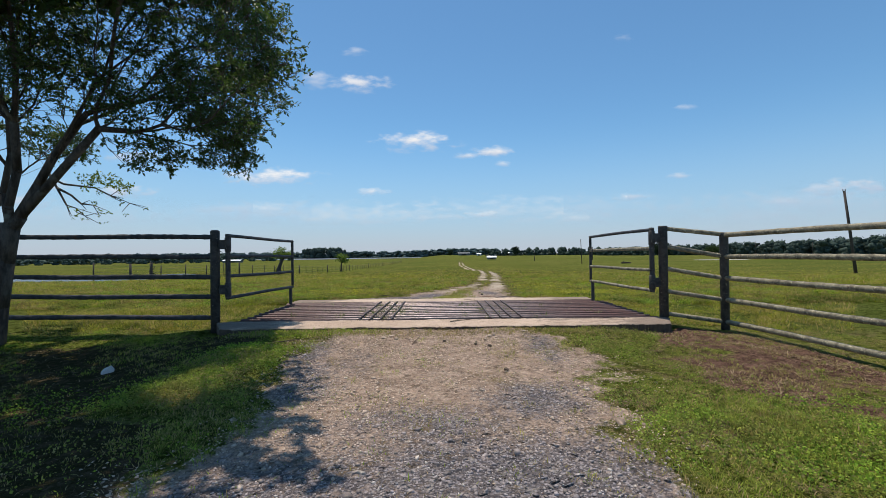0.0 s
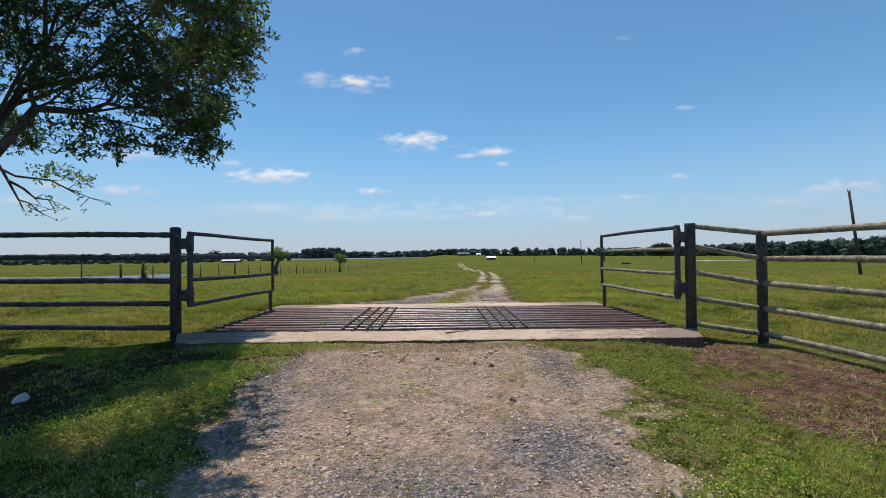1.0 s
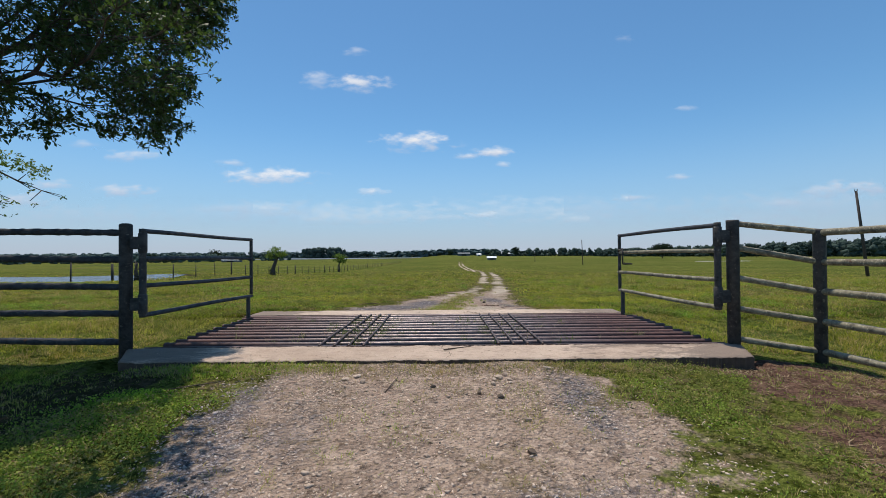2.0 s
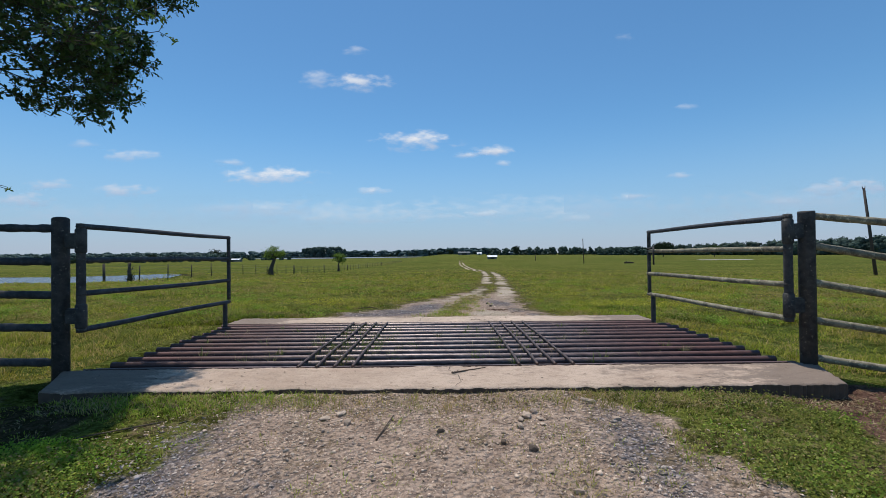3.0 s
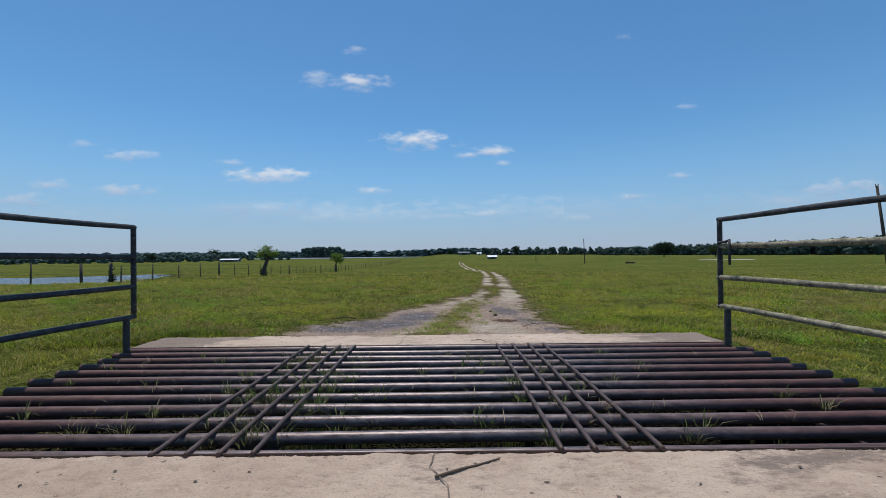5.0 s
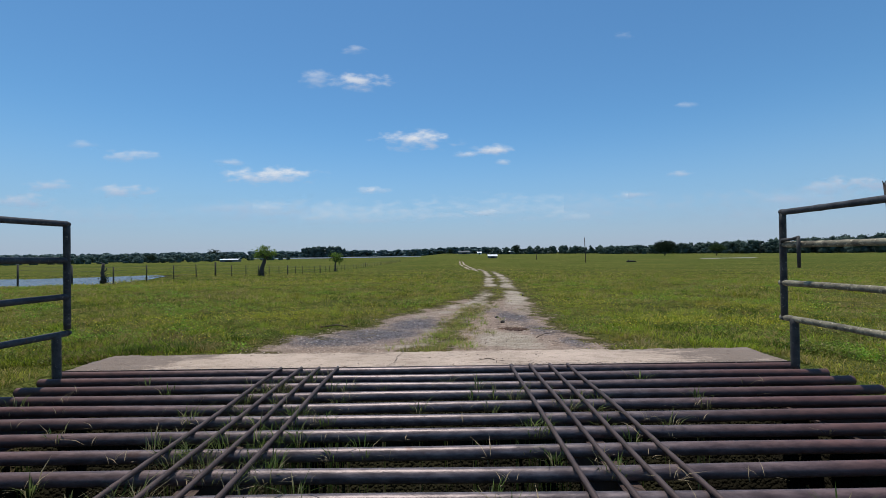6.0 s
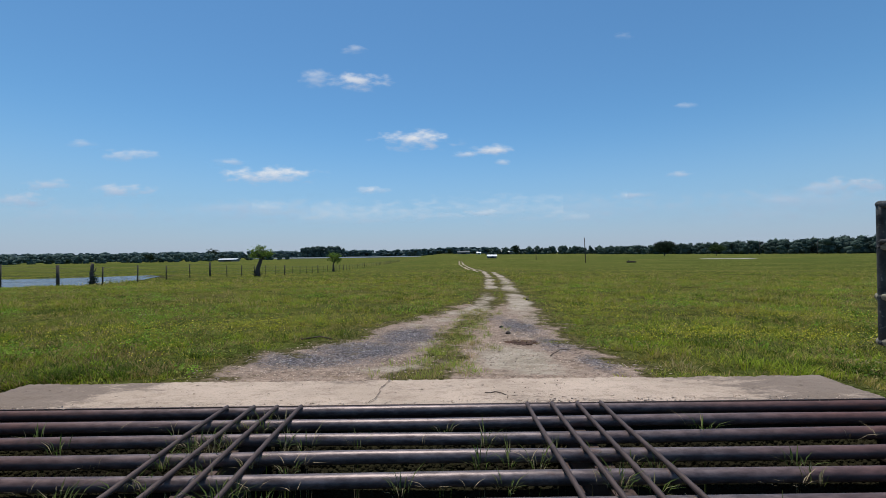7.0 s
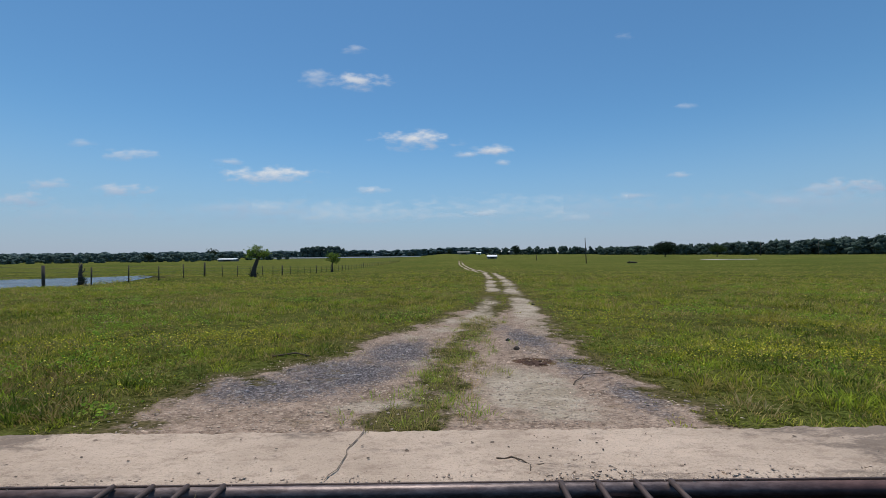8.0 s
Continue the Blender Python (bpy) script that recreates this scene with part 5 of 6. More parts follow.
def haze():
    """The pale air low over the horizon, imitated by a far glowing ring that thins out upwards."""
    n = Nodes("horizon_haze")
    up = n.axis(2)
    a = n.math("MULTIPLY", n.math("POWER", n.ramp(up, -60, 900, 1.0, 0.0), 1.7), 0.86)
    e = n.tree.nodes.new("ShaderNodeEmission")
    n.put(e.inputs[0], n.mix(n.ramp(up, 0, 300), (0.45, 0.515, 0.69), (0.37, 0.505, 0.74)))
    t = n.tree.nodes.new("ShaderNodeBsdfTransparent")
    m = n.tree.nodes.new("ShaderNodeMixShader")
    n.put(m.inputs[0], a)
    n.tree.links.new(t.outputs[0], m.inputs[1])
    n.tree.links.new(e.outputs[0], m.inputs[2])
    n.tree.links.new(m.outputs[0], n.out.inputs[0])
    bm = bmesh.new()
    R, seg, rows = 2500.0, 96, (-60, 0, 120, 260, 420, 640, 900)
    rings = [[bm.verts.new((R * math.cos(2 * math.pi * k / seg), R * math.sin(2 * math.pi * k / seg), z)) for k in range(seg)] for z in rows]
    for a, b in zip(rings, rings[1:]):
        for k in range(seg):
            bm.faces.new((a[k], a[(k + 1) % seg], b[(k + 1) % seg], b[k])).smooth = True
    ob = tagged(mesh_ob("haze_backdrop", bm, n.mat), "glowing far ring painted as pale haze over the horizon", "sky", kind="structure")
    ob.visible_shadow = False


haze()


# ---- grass, flowers, stones ----
def blades(name, x, y, height, width, rng, mat, label, lean=0.45, sink=0.01, tuft=1, spread=0.04, even=0.0):
    """Tapered bent blades, three triangles each, rooted on the ground; tuft of them round each place, bent outwards."""
    height = np.broadcast_to(height, x.shape) * rng.uniform(0.65 + 0.25 * even, 1.35 - 0.25 * even, len(x))
    n = len(x) * tuft
    a = rng.uniform(0, 2 * math.pi, n)
    side = np.stack([np.cos(a), np.sin(a), np.zeros(n)], 1)
    out = np.stack([-np.sin(a), np.cos(a), np.zeros(n)], 1)
    off = rng.uniform(0, 1, n) ** 0.7 * spread * (tuft > 1)
    x, y = np.repeat(x, tuft) + out[:, 0] * off, np.repeat(y, tuft) + out[:, 1] * off
    z = ground_z(x, y) - sink
    h = np.repeat(height, tuft) * rng.uniform(0.5 + 0.35 * even, 1.2 - 0.15 * even, n)
    bend = rng.uniform(0.1, 1.0, n)[:, None] * lean * h[:, None]
    root = np.stack([x, y, z], 1)
    w = (width * rng.uniform(0.6, 1.3, n))[:, None]
    up = np.array((0, 0, 1.0))[None, :] * h[:, None]
    mid = root + up * 0.6 + out * bend * 0.35
    tip = root + up * 0.95 + out * bend
    v = np.stack([root, mid + side * w * 0.5, tip, mid - side * w * 0.5], 1).reshape(-1, 3)
    f = np.arange(n)[:, None] * 4 + np.array(((0, 1, 2, 3),))
    return tagged(new(name, array_mesh(name, v, f, mat)), label, "grass", kind="stuff")


def scatter(n, x0, x1, y0, y1, rng, keep):
    x, y = rng.uniform(x0, x1, n), rng.uniform(y0, y1, n)
    k = keep(x, y) > rng.uniform(0, 1, n)
    return x[k], y[k]


def bare(x, y):
    rough = 0.16 * wobble(x, y, 4.3, 2) + 0.12 * wobble(x, y, 11.0, 5)
    g, s, l, p = masks(x + rough, y + rough)
    y_mid = np.interp(y, STRIP_Y, STRIP_X)
    strip = (np.abs(x - y_mid) < 0.6) & (y > 3) & (y < 12)
    on_slab = (np.abs(x) < 3.6) & (y > -0.62) & (y < 3.1)
    return np.where(on_slab, 0, (1 - np.clip(1.12 * np.maximum(g, p), 0, 1)) ** 1.6 * (1 - 0.85 * np.clip(s, 0, 1)) * np.where(strip, 0.55, 1.0))


rng = np.random.default_rng(5)


def meadow(n, y0, y1, height, width, seed, reach):
    r = np.random.default_rng(seed)
    y = y0 + (y1 - y0) * r.uniform(0, 1, n) ** (1.0 if y1 < 50 else 1.7)
    x = r.uniform(-1, 1, n) * (1.5 + (y + 5) * reach)
    k = (bare(x, y) * (0.55 + 0.4 * wobble(x, y, 1.4, 3) + 0.3 * wobble(x, y, 4.1, 6))) > r.uniform(0, 1, n)
    x, y = x[k], y[k]
    hh = height * np.clip(0.75 + 0.5 * wobble(x, y, 0.9, 7) + 0.5 * wobble(x, y, 2.9, 2), 0.15, 2.2)
    return x, y, hh, width


def beside(x, y):
    """Grass stands lower where wheels pass close by."""
    m = 0
    for dx in (-0.55, 0.0, 0.55):
        g, s, l, p = masks(x + dx, y)
        m = np.maximum(m, np.maximum(g, p))
    return 1 - 0.72 * np.clip(m, 0, 1)


for n, y0, y1, h, w, seed, reach, tuft, spread in ((36000, 0.2, 9, 0.085, 0.007, 41, 0.95, 10, 0.07), (29000, 9, 24, 0.13, 0.014, 42, 1.05, 8, 0.12), (23000, 24, 150, 0.18, 0.035, 43, 1.05, 7, 0.25)):
    x, y, hh, ww = meadow(n, y0, y1, h, w, seed, reach)
    blades("meadow_grass", x, y, hh * beside(x, y), ww, np.random.default_rng(seed + 100), FIELD_BLADE, "tall olive green meadow grass of the pasture", 1.5, tuft=tuft, spread=spread)

DRY_BLADE = mat_blade("dry_tussock_blade", (0.24, 0.18, 0.06), (0.38, 0.29, 0.11), (0.45, 0.36, 0.17), (0.28, 0.24, 0.06), 0.3)
DARK_BLADE = mat_blade("dark_tussock_blade", (0.06, 0.1, 0.014), (0.13, 0.19, 0.024), (0.22, 0.18, 0.06), (0.12, 0.15, 0.02), 0.1)
BRIGHT_BLADE = mat_blade("fresh_tussock_blade", (0.2, 0.3, 0.02), (0.36, 0.44, 0.045), (0.45, 0.38, 0.1), (0.34, 0.36, 0.03), 0.1)


def tussocks(n, seed, mat, label, height, reach):
    """Uneven clumps that stand out of the meadow, in drifts."""
    r = np.random.default_rng(seed)
    y = 3.4 + 76 * r.uniform(0, 1, n) ** 2.2
    x = r.uniform(-1, 1, n) * (2 + (y + 5) * 1.0)
    k = (bare(x, y) > 0.75) & (wobble(x, y, reach, seed) + 0.6 * wobble(x, y, 4 * reach, seed + 2) > r.uniform(-0.2, 1.2, n))
    x, y = x[k], y[k]
    for lo, hi, tuft in ((0, 9, 26), (9, 25, 18), (25, 90, 14)):
        w = (y >= lo) & (y < hi)
        d = (lo + min(hi, 45)) / 2
        blades("grass_tussocks", x[w], y[w], height * (1 + 0.012 * d), 0.006 + 0.0006 * d, r, mat, label, 1.6, tuft=tuft, spread=0.1 + 0.006 * d)


tussocks(9000, 71, DRY_BLADE, "dry brown grass clumps in the meadow", 0.08, 0.5)
tussocks(11000, 72, DARK_BLADE, "dark green grass clumps in the meadow", 0.085, 0.62)
tussocks(9000, 73, BRIGHT_BLADE, "fresh bright green grass clumps in the meadow", 0.085, 0.7)

x, y = scatter(52000, -6.8, 6.2, -5.8, 0.3, rng, lambda x, y: bare(x, y) * np.clip(0.55 + 0.6 * wobble(x, y, 1.5, 5) + 0.3 * wobble(x, y, 4.7, 2), 0.06, 1))
blades("short_grass", x, y, 0.03 * (1 + 0.55 * wobble(x, y, 1.7, 9)), 0.0042, rng, LAWN_BLADE, "short bright green grass and clover beside the drive", 1.2, tuft=11, spread=0.045)
x, y = scatter(26000, -2.1, 1.9, -5.5, -0.6, rng, lambda x, y: np.clip(wobble(x, y, 2.4, 8) * 0.9 - 0.15, 0, 1) + 0.05)
blades("sparse_grass", x, y, 0.03, 0.005, rng, LAWN_BLADE, "sparse short grass growing through the gravel", 1.6)
WEED_BLADE = mat_blade("weed_blade", (0.07, 0.12, 0.025), (0.2, 0.27, 0.06), (0.36, 0.3, 0.17), (0.16, 0.17, 0.06), 0.4)
wr = np.random.default_rng(63)
x = np.concatenate([wr.normal(-1.0, 0.25, 75), wr.normal(0.75, 0.25, 26), wr.uniform(-2.9, 2.6, 34)])
y = np.concatenate([wr.uniform(0.2, 2.25, 75), wr.uniform(0.2, 2.0, 26), wr.uniform(0.2, 2.25, 34)])
blades("guard_weed_stems", x, y, 1.08, 0.006, wr, WEED_BLADE, "thin weed stems growing up from the pit of the cattle guard", 0.05, tuft=5, spread=0.03, even=1.0)
blades("guard_weeds", x, y, 0.085, 0.005, wr, WEED_BLADE, "leafy weed tufts growing through the cattle guard", 1.3, sink=-1.05, tuft=16, spread=0.05)
y = 0.065 + 0.2185 * (np.round((wr.uniform(0.3, 2.1, 110) - 0.174) / 0.2185) + 0.5)
blades("guard_straw", wr.uniform(-2.8, 2.6, 110), y, 0.05, 0.004, wr, STRAW, "dry grass stalks caught between the pipes", 2.2, sink=-1.08, tuft=3, spread=0.03)
tr = np.random.default_rng(64)
x, y = np.concatenate([tr.uniform(-1.2, 1.3, 60), tr.normal(0.75, 0.25, 30), tr.normal(-0.3, 0.3, 20)]), np.concatenate([tr.uniform(-4.6, -0.75, 60), tr.normal(-1.6, 0.3, 30), tr.normal(-0.95, 0.15, 20)])
sx, sy = tr.normal(0, 0.24, 260), tr.uniform(3.1, 9.5, 260)
blades("track_tufts", np.interp(sy, STRIP_Y, STRIP_X) + sx, sy, 0.06, 0.005, tr, LAWN_BLADE, "green and dry grass tufts along the middle of the track", 1.4, tuft=24, spread=0.09)
blades("gravel_tufts", x, y, 0.035, 0.004, tr, LAWN_BLADE, "small green grass tufts growing in the gravel", 1.5, tuft=22, spread=0.07)
x, y = scatter(2600, 2.2, 4.4, -5.0, -0.5, rng, lambda x, y: np.clip(masks(x, y)[1] * 1.2, 0, 1) * np.clip(0.4 + 0.8 * wobble(x, y, 2.6, 3), 0.1, 1))
blades("dead_grass", x + rng.normal(0, 0.08, len(x)), y + rng.normal(0, 0.08, len(x)), 0.03, 0.009, rng, MULCH, "reddish dead grass matted over the bare soil", 3.5, tuft=5, spread=0.06)
blades("soil_tufts", x[::2], y[::2], 0.03, 0.005, rng, LAWN_BLADE, "small green tufts growing on the bare soil", 1.4, tuft=14, spread=0.05)
blades("dry_straw", x, y, 0.025, 0.005, rng, STRAW, "dry straw lying on the bare soil", 5.0, tuft=3, spread=0.05)
x, y = scatter(2600, -2.9, 2.4, -1.0, -0.62, rng, lambda x, y: np.clip(0.3 + 0.7 * wobble(x, y, 2.2, 4) + 0.5 * smooth(-0.6, -1.4, x), 0, 1) * smooth(-1.05, -0.75, y))
blades("edge_grass", x, y, 0.045, 0.005, rng, LAWN_BLADE, "short grass along the edge of the slab", 1.4, tuft=6, spread=0.04)
x, y = scatter(1700, -2.8, 3.2, -0.85, -0.6, rng, lambda x, y: 0.6 + 0 * x)
blades("dry_straw", x, y, 0.025, 0.005, rng, STRAW, "dry straw caught along the slab", 4.0, tuft=4, spread=0.05)
x, y = scatter(5000, -1.8, 1.6, -5.0, -0.65, rng, lambda x, y: np.clip(0.3 + 0.8 * wobble(x, y, 2.0, 12), 0, 1))
blades("dry_straw", x, y, 0.016, 0.004, rng, STRAW, "dry straw strewn over the gravel", 5.0, tuft=3, spread=0.06)
x, y = scatter(2500, -7.0, -2.4, -4.5, -0.5, rng, lambda x, y: 0.5 + 0 * x)
blades("dry_straw", x, y, 0.02, 0.006, rng, STRAW, "dry leaves and straw under the tree", 5.0, tuft=3, spread=0.05)


CLOVER = mat_blade("clover_leaf", (0.14, 0.3, 0.028), (0.42, 0.6, 0.075), (0.4, 0.32, 0.14), (0.24, 0.25, 0.06), 0.22, 9.0)


def clover(n, seed):
    """Low broad leaves in patches beside the drive."""
    r = np.random.default_rng(seed)
    x, y = r.uniform(-4.2, 4.0, n), r.uniform(-5.2, -0.65, n)
    # Extra clover brightens the sunlit band of the verge.
    b = r.uniform(-3.2, -1.35, n // 9)
    x, y = np.concatenate([x, np.interp(b, (-3.2, -2.0, -1.4), (-2.3, -2.2, -2.0)) + r.normal(0, 0.28, n // 9)]), np.concatenate([y, b])
    m = len(x)
    patch = 0.7 * wobble(x, y, 1.5, 11) + 0.5 * wobble(x, y, 4.0, 3) + 0.7 * (np.arange(m) >= n)
    for cx, cy, rx, ry in ((2.5, -3.35, 0.75, 0.6), (1.9, -1.5, 0.45, 0.9), (1.2, -4.1, 0.35, 0.5)):
        patch = patch + 0.8 * np.exp(-((x - cx) / rx) ** 2 - ((y - cy) / ry) ** 2)
    k = (bare(x, y) > r.uniform(0.3, 1.0, m) - 0.2 * (x < 0)) & (patch - 0.6 * (x < -1.5) * smooth(-1.5, -1.1, y) > r.uniform(0.1, 1.2, m))
    x, y = x[k], y[k]
    c = np.stack([x, y, ground_z(x, y) + r.uniform(0.01, 0.065, len(x))], 1)
    v, f = cards(c, 0.0165, r, 0.75, 0.3)
    return tagged(new("clover", array_mesh("clover", v, f, CLOVER)), "bright green clover patches in the short grass", "clover", kind="stuff")


clover(300000, 55)
x, y = scatter(10000, -3.2, 4.0, -5.2, -0.62, rng, lambda x, y: np.clip(0.35 + 0.7 * wobble(x, y, 1.9, 15) + 0.3 * wobble(x, y, 6.1, 4), 0.08, 1) * (1 - masks(x, y)[0] * 0.7))
blades("thatch", x, y, 0.016, 0.004, rng, MULCH, "brown dead stems lying in the short grass", 4.0, tuft=4, spread=0.06)


def forbs(n, seed):
    """Broad weed leaves in clumps through the meadow."""
    r = np.random.default_rng(seed)
    y = 3.2 + 20 * r.uniform(0, 1, n) ** 1.5
    x = r.uniform(-1, 1, n) * (2 + (y + 4) * 0.95)
    k = (bare(x, y) > 0.6) & (wobble(x, y, 1.1, 13) + 0.8 * wobble(x, y, 3.9, 4) > r.uniform(0.1, 0.9, n))
    x, y = x[k], y[k]
    c = np.stack([x, y, ground_z(x, y) + r.uniform(0.02, 0.11, len(x))], 1)
    v, f = cards(c, 0.026 + 0.0012 * y[:, None], r, 0.6, 0.4)
    return tagged(new("meadow_weeds", array_mesh("meadow_weeds", v, f, CLOVER)), "leafy green weeds in clumps through the meadow", "weeds", kind="stuff")


forbs(230000, 56)


def flowers(n, seed):
    r = np.random.default_rng(seed)
    y = 3.3 + 95 * r.uniform(0, 1, n) ** 2.4
    x = r.uniform(-1, 1, n) * (2 + (y + 5) * 0.95)
    k = (bare(x, y) > 0.7) & (wobble(x, y * 2.2, 0.32, 2) + 0.7 * wobble(x, y, 1.1, 6) > r.uniform(0.65, 1.7, n))
    x, y = [x[k]], [y[k]]
    for cx, cy, rx, ry, m in ((4.0, 5.5, 0.8, 0.4, 2000), (5.2, 5.0, 0.5, 0.3, 800), (6.5, 7.2, 1.0, 0.5, 800), (3.3, 8.6, 0.6, 0.8, 700), (-4.4, 6.5, 1.2, 0.35, 1500), (-3.2, 7.0, 0.6, 0.3, 600), (-6.4, 5.2, 1.0, 0.5, 800), (-2.6, 7.4, 1.0, 0.7, 700), (9.0, 14.0, 4.0, 1.5, 900), (-9.0, 22.0, 6.0, 2.0, 1200)):
        x.append(r.normal(cx, rx, m))
        y.append(r.normal(cy, ry, m))
    x, y = np.concatenate(x), np.concatenate(y)
    k = (bare(x, y) > 0.6) & (y > 3.2)
    x, y = x[k], y[k]
    c = np.stack([x, y, ground_z(x, y) + 0.1 + r.uniform(-0.05, 0.05, len(x))], 1)
    v, f = cards(c, 0.0085 + 0.0011 * np.minimum(y, 50)[:, None], r, 0.9)
    return tagged(new("yellow_flowers", array_mesh("yellow_flowers", v, f, FLOWER)), "yellow wildflowers dotted through the meadow", "flowers", kind="stuff")


flowers(210000, 51)


def pebble_mesh(seed, fine=16):
    r = random.Random(seed)
    bm = bmesh.new()
    sx, sy, sz = r.uniform(0.8, 1.3), r.uniform(0.6, 1.0), r.uniform(0.35, 0.65)
    for k in range(fine):
        d = Vector((r.gauss(0, 1), r.gauss(0, 1), r.gauss(0, 1))).normalized()
        bm.verts.new((d.x * sx, d.y * sy, d.z * sz))
    hull = bmesh.ops.convex_hull(bm, input=list(bm.verts))
    bmesh.ops.delete(bm, geom=[g for g in hull["geom_interior"] if isinstance(g, bmesh.types.BMVert)], context="VERTS")
    me = bpy.data.meshes.new("stone")
    bm.to_mesh(me)
    bm.free()
    me.materials.append(LOOSE)
    return me


def gravel(n, seed, size, strip=None, tone=None, coarse=0.0, name="gravel", label="loose grey and tan crushed limestone gravel on the drive"):
    """Small chips joined into one body."""
    r = np.random.default_rng(seed)
    shapes = []
    for k in range(10):
        me = pebble_mesh(seed + k, 6)
        co = np.zeros(len(me.vertices) * 3, np.float32)
        me.vertices.foreach_get("co", co)
        shapes.append((co.reshape(-1, 3), np.array([tuple(p.vertices) for p in me.polygons])))
        bpy.data.meshes.remove(me)
    y = np.where(r.uniform(0, 1, n) < 0.68, r.uniform(-5.6, -0.62, n), r.uniform(3.1, 10, n))
    x = r.uniform(-2.4, 2.6, n)
    g, s, l, p = masks(x, y)
    k = ((1 - coarse * (1 - np.clip(1.3 * greyness(x, y), 0, 1))) * np.maximum(g, 0.7 * p) * np.clip(0.45 + 0.45 * wobble(x, y, 1.6, 3) + 0.35 * wobble(x, y, 4.5, 9) + 0.4 * greyness(x, y), 0.08, 1)) > r.uniform(0.0, 0.9, n)
    x, y = x[k], y[k]
    if strip:
        x, y = r.uniform(strip[0], strip[1], n), strip[2] + (strip[3] - strip[2]) * r.uniform(0, 1, n) ** 2
    m = len(x)
    z = np.full(m, strip[4]) if strip else ground_z(x, y)
    size = size * r.uniform(0.25, 1.1, m) * np.where(r.uniform(0, 1, m) < 0.05, r.uniform(1.2, 2.0, m), 1.0)
    a = r.uniform(0, 2 * math.pi, m)
    c, d = np.cos(a), np.sin(a)
    vs, fs, off = [], [], 0
    for k, (co, fa) in enumerate(shapes):
        w = np.arange(k, m, len(shapes))
        px = co[None, :, 0] * c[w, None] - co[None, :, 1] * d[w, None]
        py = co[None, :, 0] * d[w, None] + co[None, :, 1] * c[w, None]
        v = np.stack([px, py, np.broadcast_to(co[None, :, 2], px.shape)], 2) * size[w, None, None] + np.stack([x[w], y[w], z[w] + 0.04 * size[w]], 1)[:, None, :]
        vs.append(v.reshape(-1, 3))
        fs.append((np.arange(len(w))[:, None, None] * len(co) + fa[None] + off).reshape(-1, 3))
        off += len(w) * len(co)
    vs = np.concatenate(vs)
    me = array_mesh(name, vs, np.concatenate(fs), tone or STONE)
    me.attributes.new("grey", "FLOAT", "POINT").data.foreach_set("value", greyness(vs[:, 0], vs[:, 1]).astype(np.float32))
    return tagged(new(name, me), label, "gravel" if tone is None else "soil", kind="stuff")


gravel(80000, 61, 0.0134)
gravel(36000, 81, 0.017, coarse=0.5)
gravel(6500, 91, 0.027, coarse=0.8)
gravel(1500, 92, 0.013, tone=CLOD, name="dirt_crumbs", label="dark brown crumbs of soil strewn over the drive")
gravel(700, 95, 0.012, (0.2, 3.1, 2.475, 2.58, -0.001))
gravel(600, 96, 0.01, (-3.0, 0.2, 2.475, 2.55, -0.001))
gravel(34, 93, 0.01, (0.45, 1.4, 2.98, 2.55, 0.001), tone=EDGE, name="dirt_crumbs", label="dark brown crumbs of soil strewn over the rear slab")
gravel(300, 97, 0.009, (-2.8, 3.2, 0.02, -0.06, -0.004))

shapes = [pebble_mesh(200 + k) for k in range(8)]
pr = random.Random(9)
for k in range(150):
    y = pr.uniform(-4.6, -0.7) if k < 105 else pr.uniform(3.2, 7.5)
    x = pr.uniform(-1.6, 1.4) if k < 105 else pr.uniform(-1.6, 1.9)
    s = pr.uniform(0.009, 0.022) * (1.5 if k % 9 == 0 else 1)
    ob = new("stone", shapes[k % 8])
    ob.matrix_world = pose(x, y, float(ground_z(x, y)) + 0.25 * s, 0, 0, pr.uniform(0, 360)) @ Matrix.Diagonal((s, s, s, 1))
    tagged(ob, "loose pale limestone stone lying on the drive", "stone", "loose stones")
ob = new("rock", pebble_mesh(301))
ob.data.materials[0] = BAG
ob.matrix_world = pose(-3.46, -2.0, float(ground_z(-3.46, -2.0)) + 0.03, 0, 0, 40) @ Matrix.Diagonal((0.062, 0.062, 0.13, 1))
tagged(ob, "white rock lying in the shaded grass", "rock")


def stick(points, r, label):
    bm = bmesh.new()
    n = len(points)
    tube(bm, [(p[0], p[1], (0.0 if -0.6 < p[1] < 3.07 else float(ground_z(p[0], p[1]))) + r + (p[2] if len(p) > 2 else 0)) for p in points], [r * (1.1 - 0.5 * i / n) for i in range(n)], 6)
    return tagged(mesh_ob("stick", bm, STICK), label, "stick", "sticks")


stick(((0.14, -0.22), (0.26, -0.15), (0.33, -0.12), (0.44, -0.06)), 0.0065, "dry brown stick lying on the concrete slab")
stick(((0.49, 2.7), (0.53, 2.69), (0.565, 2.7, 0.006), (0.61, 2.66, 0.008), (0.645, 2.625), (0.68, 2.63), (0.715, 2.635)), 0.0042, "dry forked stick lying on the rear slab")
stick(((0.645, 2.625), (0.642, 2.6, 0.005), (0.635, 2.57)), 0.0036, "dark dry twig lying on the rear slab")
stick(((1.37, 4.3), (1.42, 4.42), (1.5, 4.5, 0.02), (1.56, 4.62, 0.02), (1.7, 4.68, 0.01), (1.9, 4.75)), 0.0055, "dry crooked stick lying on the gravel")


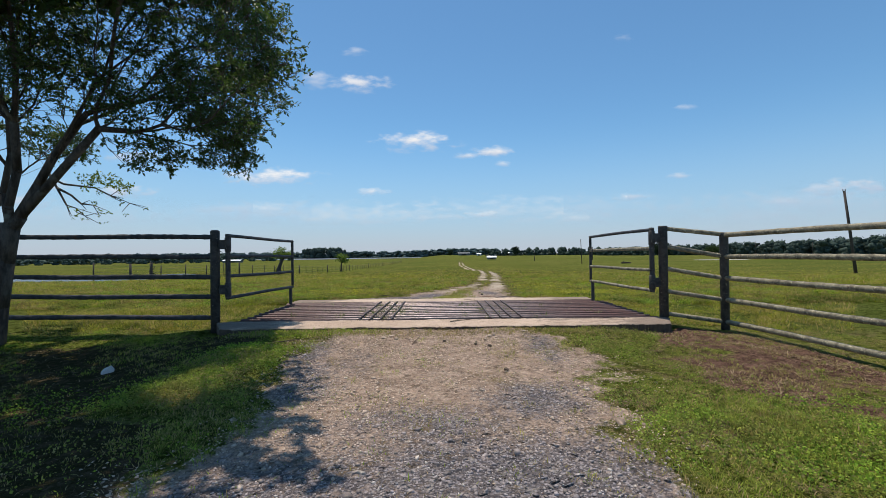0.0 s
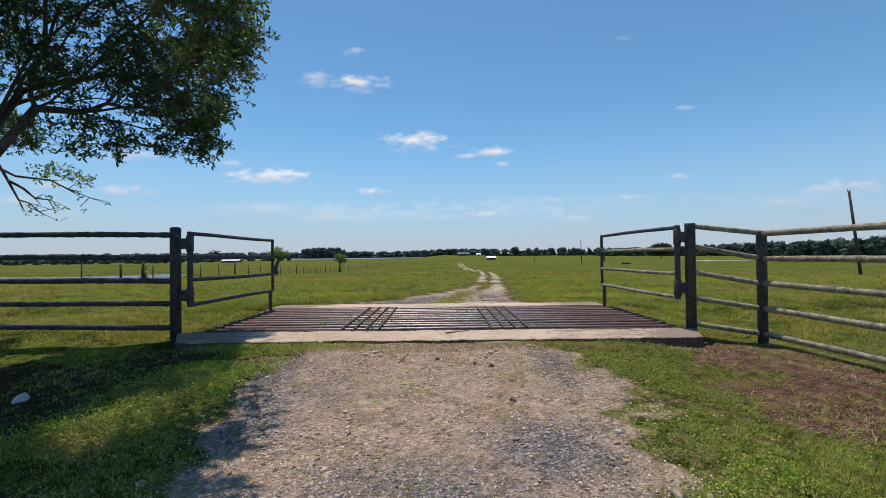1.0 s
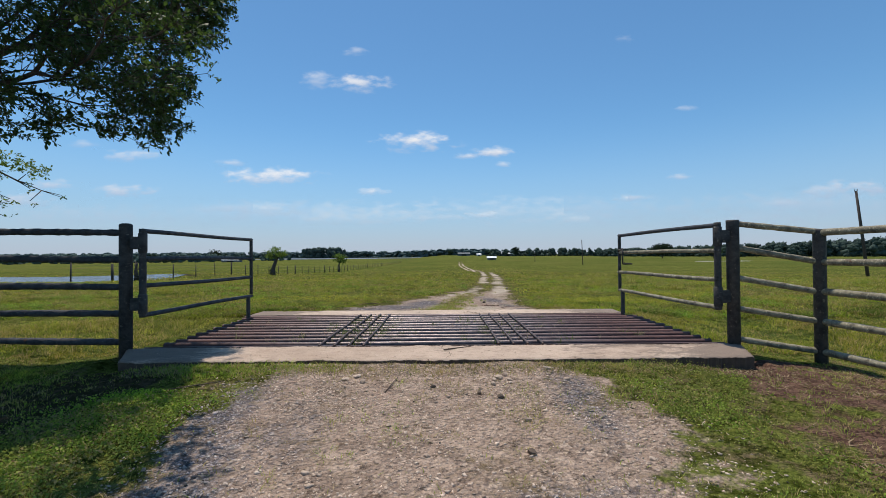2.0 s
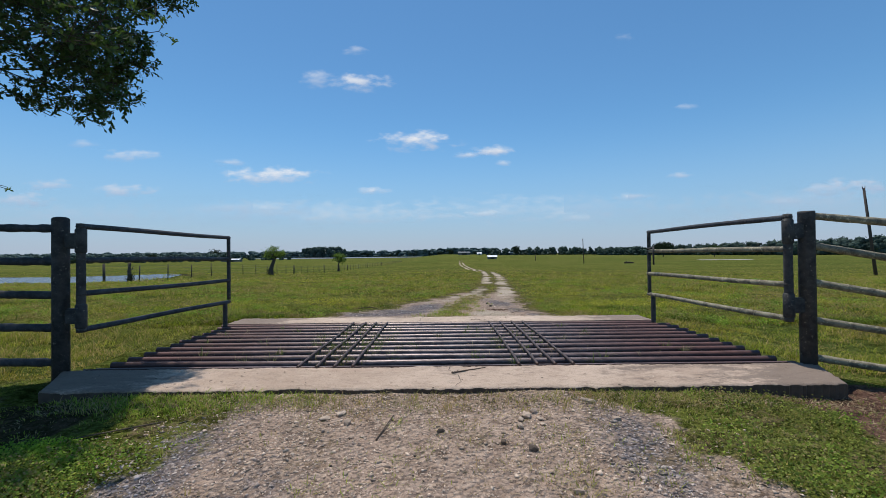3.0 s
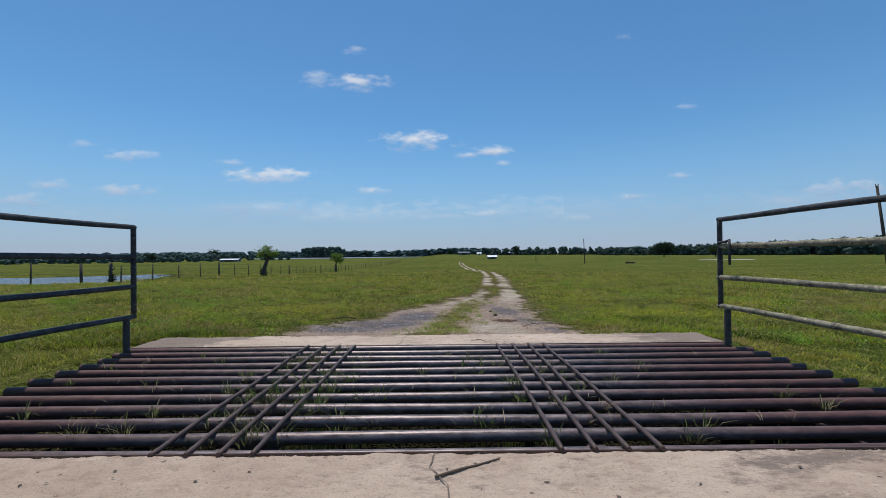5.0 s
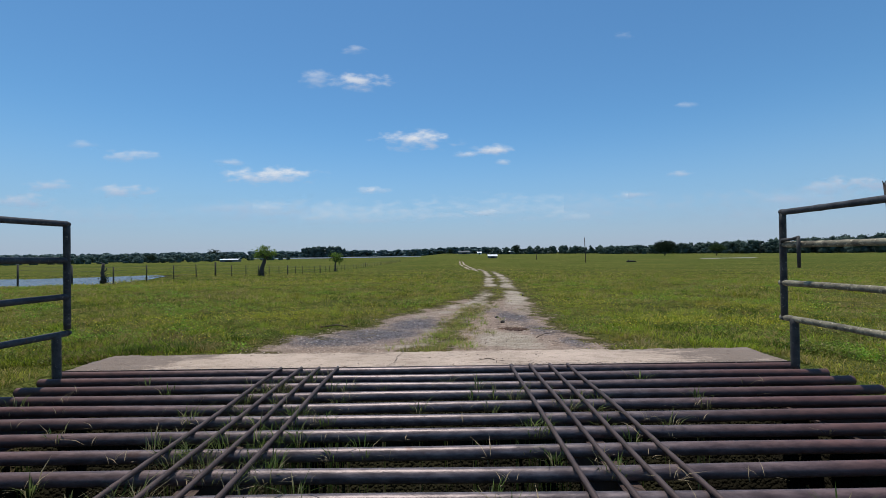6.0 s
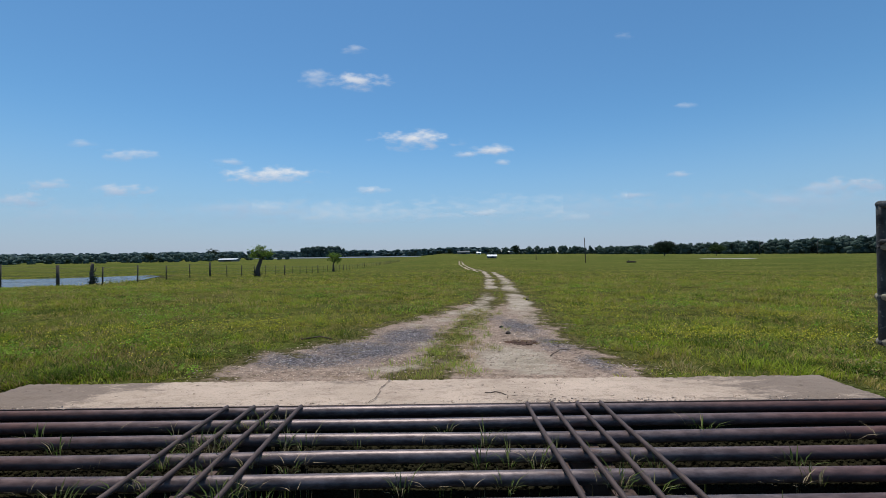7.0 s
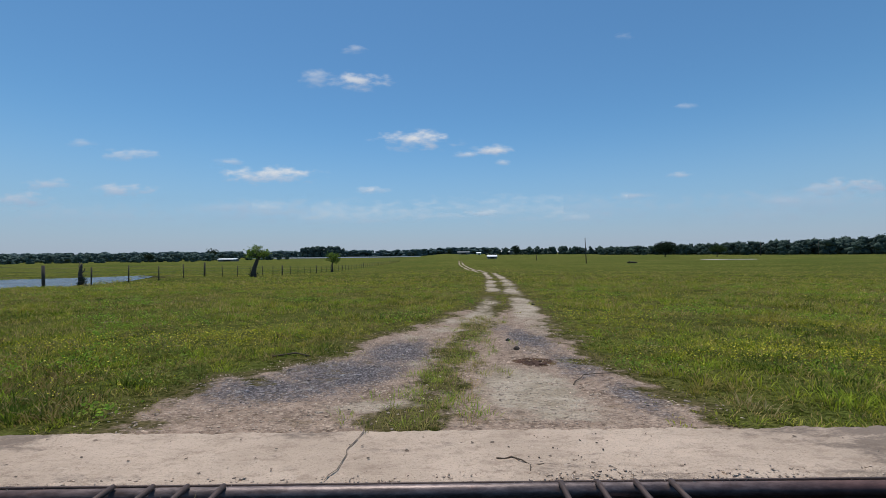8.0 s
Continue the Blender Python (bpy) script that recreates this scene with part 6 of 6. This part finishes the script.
def litter(n, seed):
    """Dry leaves, clods and bits of bark strewn over the slabs."""
    r = np.random.default_rng(seed)
    x = r.uniform(-3.0, 3.1, n)
    y = np.where(r.uniform(0, 1, n) < 0.6, r.uniform(-0.56, 0.0, n), r.uniform(2.5, 3.02, n))
    c = np.stack([x, y, np.full(n, 0.009)], 1)
    v, f = cards(c, 0.024, r, 0.6, 0.9)
    v[:, 2] = 0.005 + np.abs(v[:, 2] - 0.009) * 0.35
    return tagged(new("leaf_litter", array_mesh("leaf_litter", v, f, STICK)), "dry leaves and bits of bark strewn on the slabs", "litter", kind="stuff")


litter(120, 71)
gravel(150, 98, 0.009, (-2.9, 3.1, -0.54, -0.02, -0.003))
gravel(110, 99, 0.009, (-3.0, 3.1, 2.52, 3.0, -0.003))


def crack(points, name="slab_crack"):
    bm = bmesh.new()
    l, h = [], []
    for k, (x, y) in enumerate(points):
        w = 0.0014 + 0.0028 * abs(math.sin(k * 2.1))
        l.append(bm.verts.new((x - w, y, 0.007)))
        h.append(bm.verts.new((x + w, y, 0.007)))
    for k in range(len(points) - 1):
        bm.faces.new((l[k], h[k], h[k + 1], l[k + 1]))
    return tagged(mesh_ob(name, bm, PITCH), "dark jagged crack across the concrete slab", "crack", kind="structure")


cr = random.Random(4)
crack([(0.17 + cr.uniform(-0.02, 0.02) + 0.05 * math.sin(k * 0.5), -0.58 + 0.05 * k) for k in range(13)])
crack([(-0.31 + 0.0055 * k + cr.uniform(-0.015, 0.015), 2.5 + 0.05 * k) for k in range(12)])

for x, y, r, tone in ((1.16, 6.7, 0.04, DARK), (1.18, 6.1, 0.045, CLOD), (2.64, 12.0, 0.07, DARK), (-0.63, -0.95, 0.035, LOOSE), (-0.56, -1.07, 0.038, LOOSE), (-0.72, -1.02, 0.03, LOOSE), (0.62, -1.02, 0.038, LOOSE), (0.68, -0.95, 0.034, LOOSE), (0.57, -1.07, 0.03, LOOSE), (0.7, -1.06, 0.026, LOOSE), (0.55, -1.16, 0.034, LOOSE), (0.42, -1.35, 0.028, STICK), (0.58, -1.42, 0.034, EDGE), (0.05, -1.2, 0.03, EDGE), (0.66, -2.2, 0.034, STICK)):
    ob = new("stone", pebble_mesh(int(400 + 100 * (x + 2) - 37 * y), 26))
    ob.data.materials[0] = tone
    ob.matrix_world = pose(x, y, float(ground_z(x, y)) + 0.3 * r, 0, 0, 200 * x) @ Matrix.Diagonal((r, r, r, 1))
    tagged(ob, "pale broken stone lying before the slab" if tone is LOOSE else "dark brown clod lying on the drive", "stone", "loose stones")
stick(((-2.38, -1.38), (-2.1, -1.25, 0.01), (-1.78, -1.04)), 0.0055, "long pale dead stick lying in the grass")
stick(((-0.34, -1.28), (-0.3, -1.12, 0.01), (-0.27, -0.95)), 0.0048, "short dark stick lying on the gravel")
stick(((-1.85, 5.75), (-1.6, 5.85, 0.02), (-1.42, 5.8)), 0.012, "dark stick lying in the meadow grass")
flat = mat_plain("pale_flat", (0.55, 0.52, 0.46), 0.9, 0, 0.2, 0.4)
bm = bmesh.new()
ring = []
for k in range(40):
    a = 2 * math.pi * k / 40
    x, y = 151 + 15 * math.cos(a) * (1 + 0.08 * math.sin(3 * a)), 224 + 4.5 * math.sin(a)
    ring.append(bm.verts.new((x, y, float(ground_z(x, y)) + 0.1)))
mid = bm.verts.new((151, 224, float(ground_z(151, 224)) + 0.16))
for k in range(40):
    bm.faces.new((mid, ring[k], ring[(k + 1) % 40]))
tagged(mesh_ob("pale_ground", bm, flat), "pale flat strip in the far pasture", "mud", kind="structure")
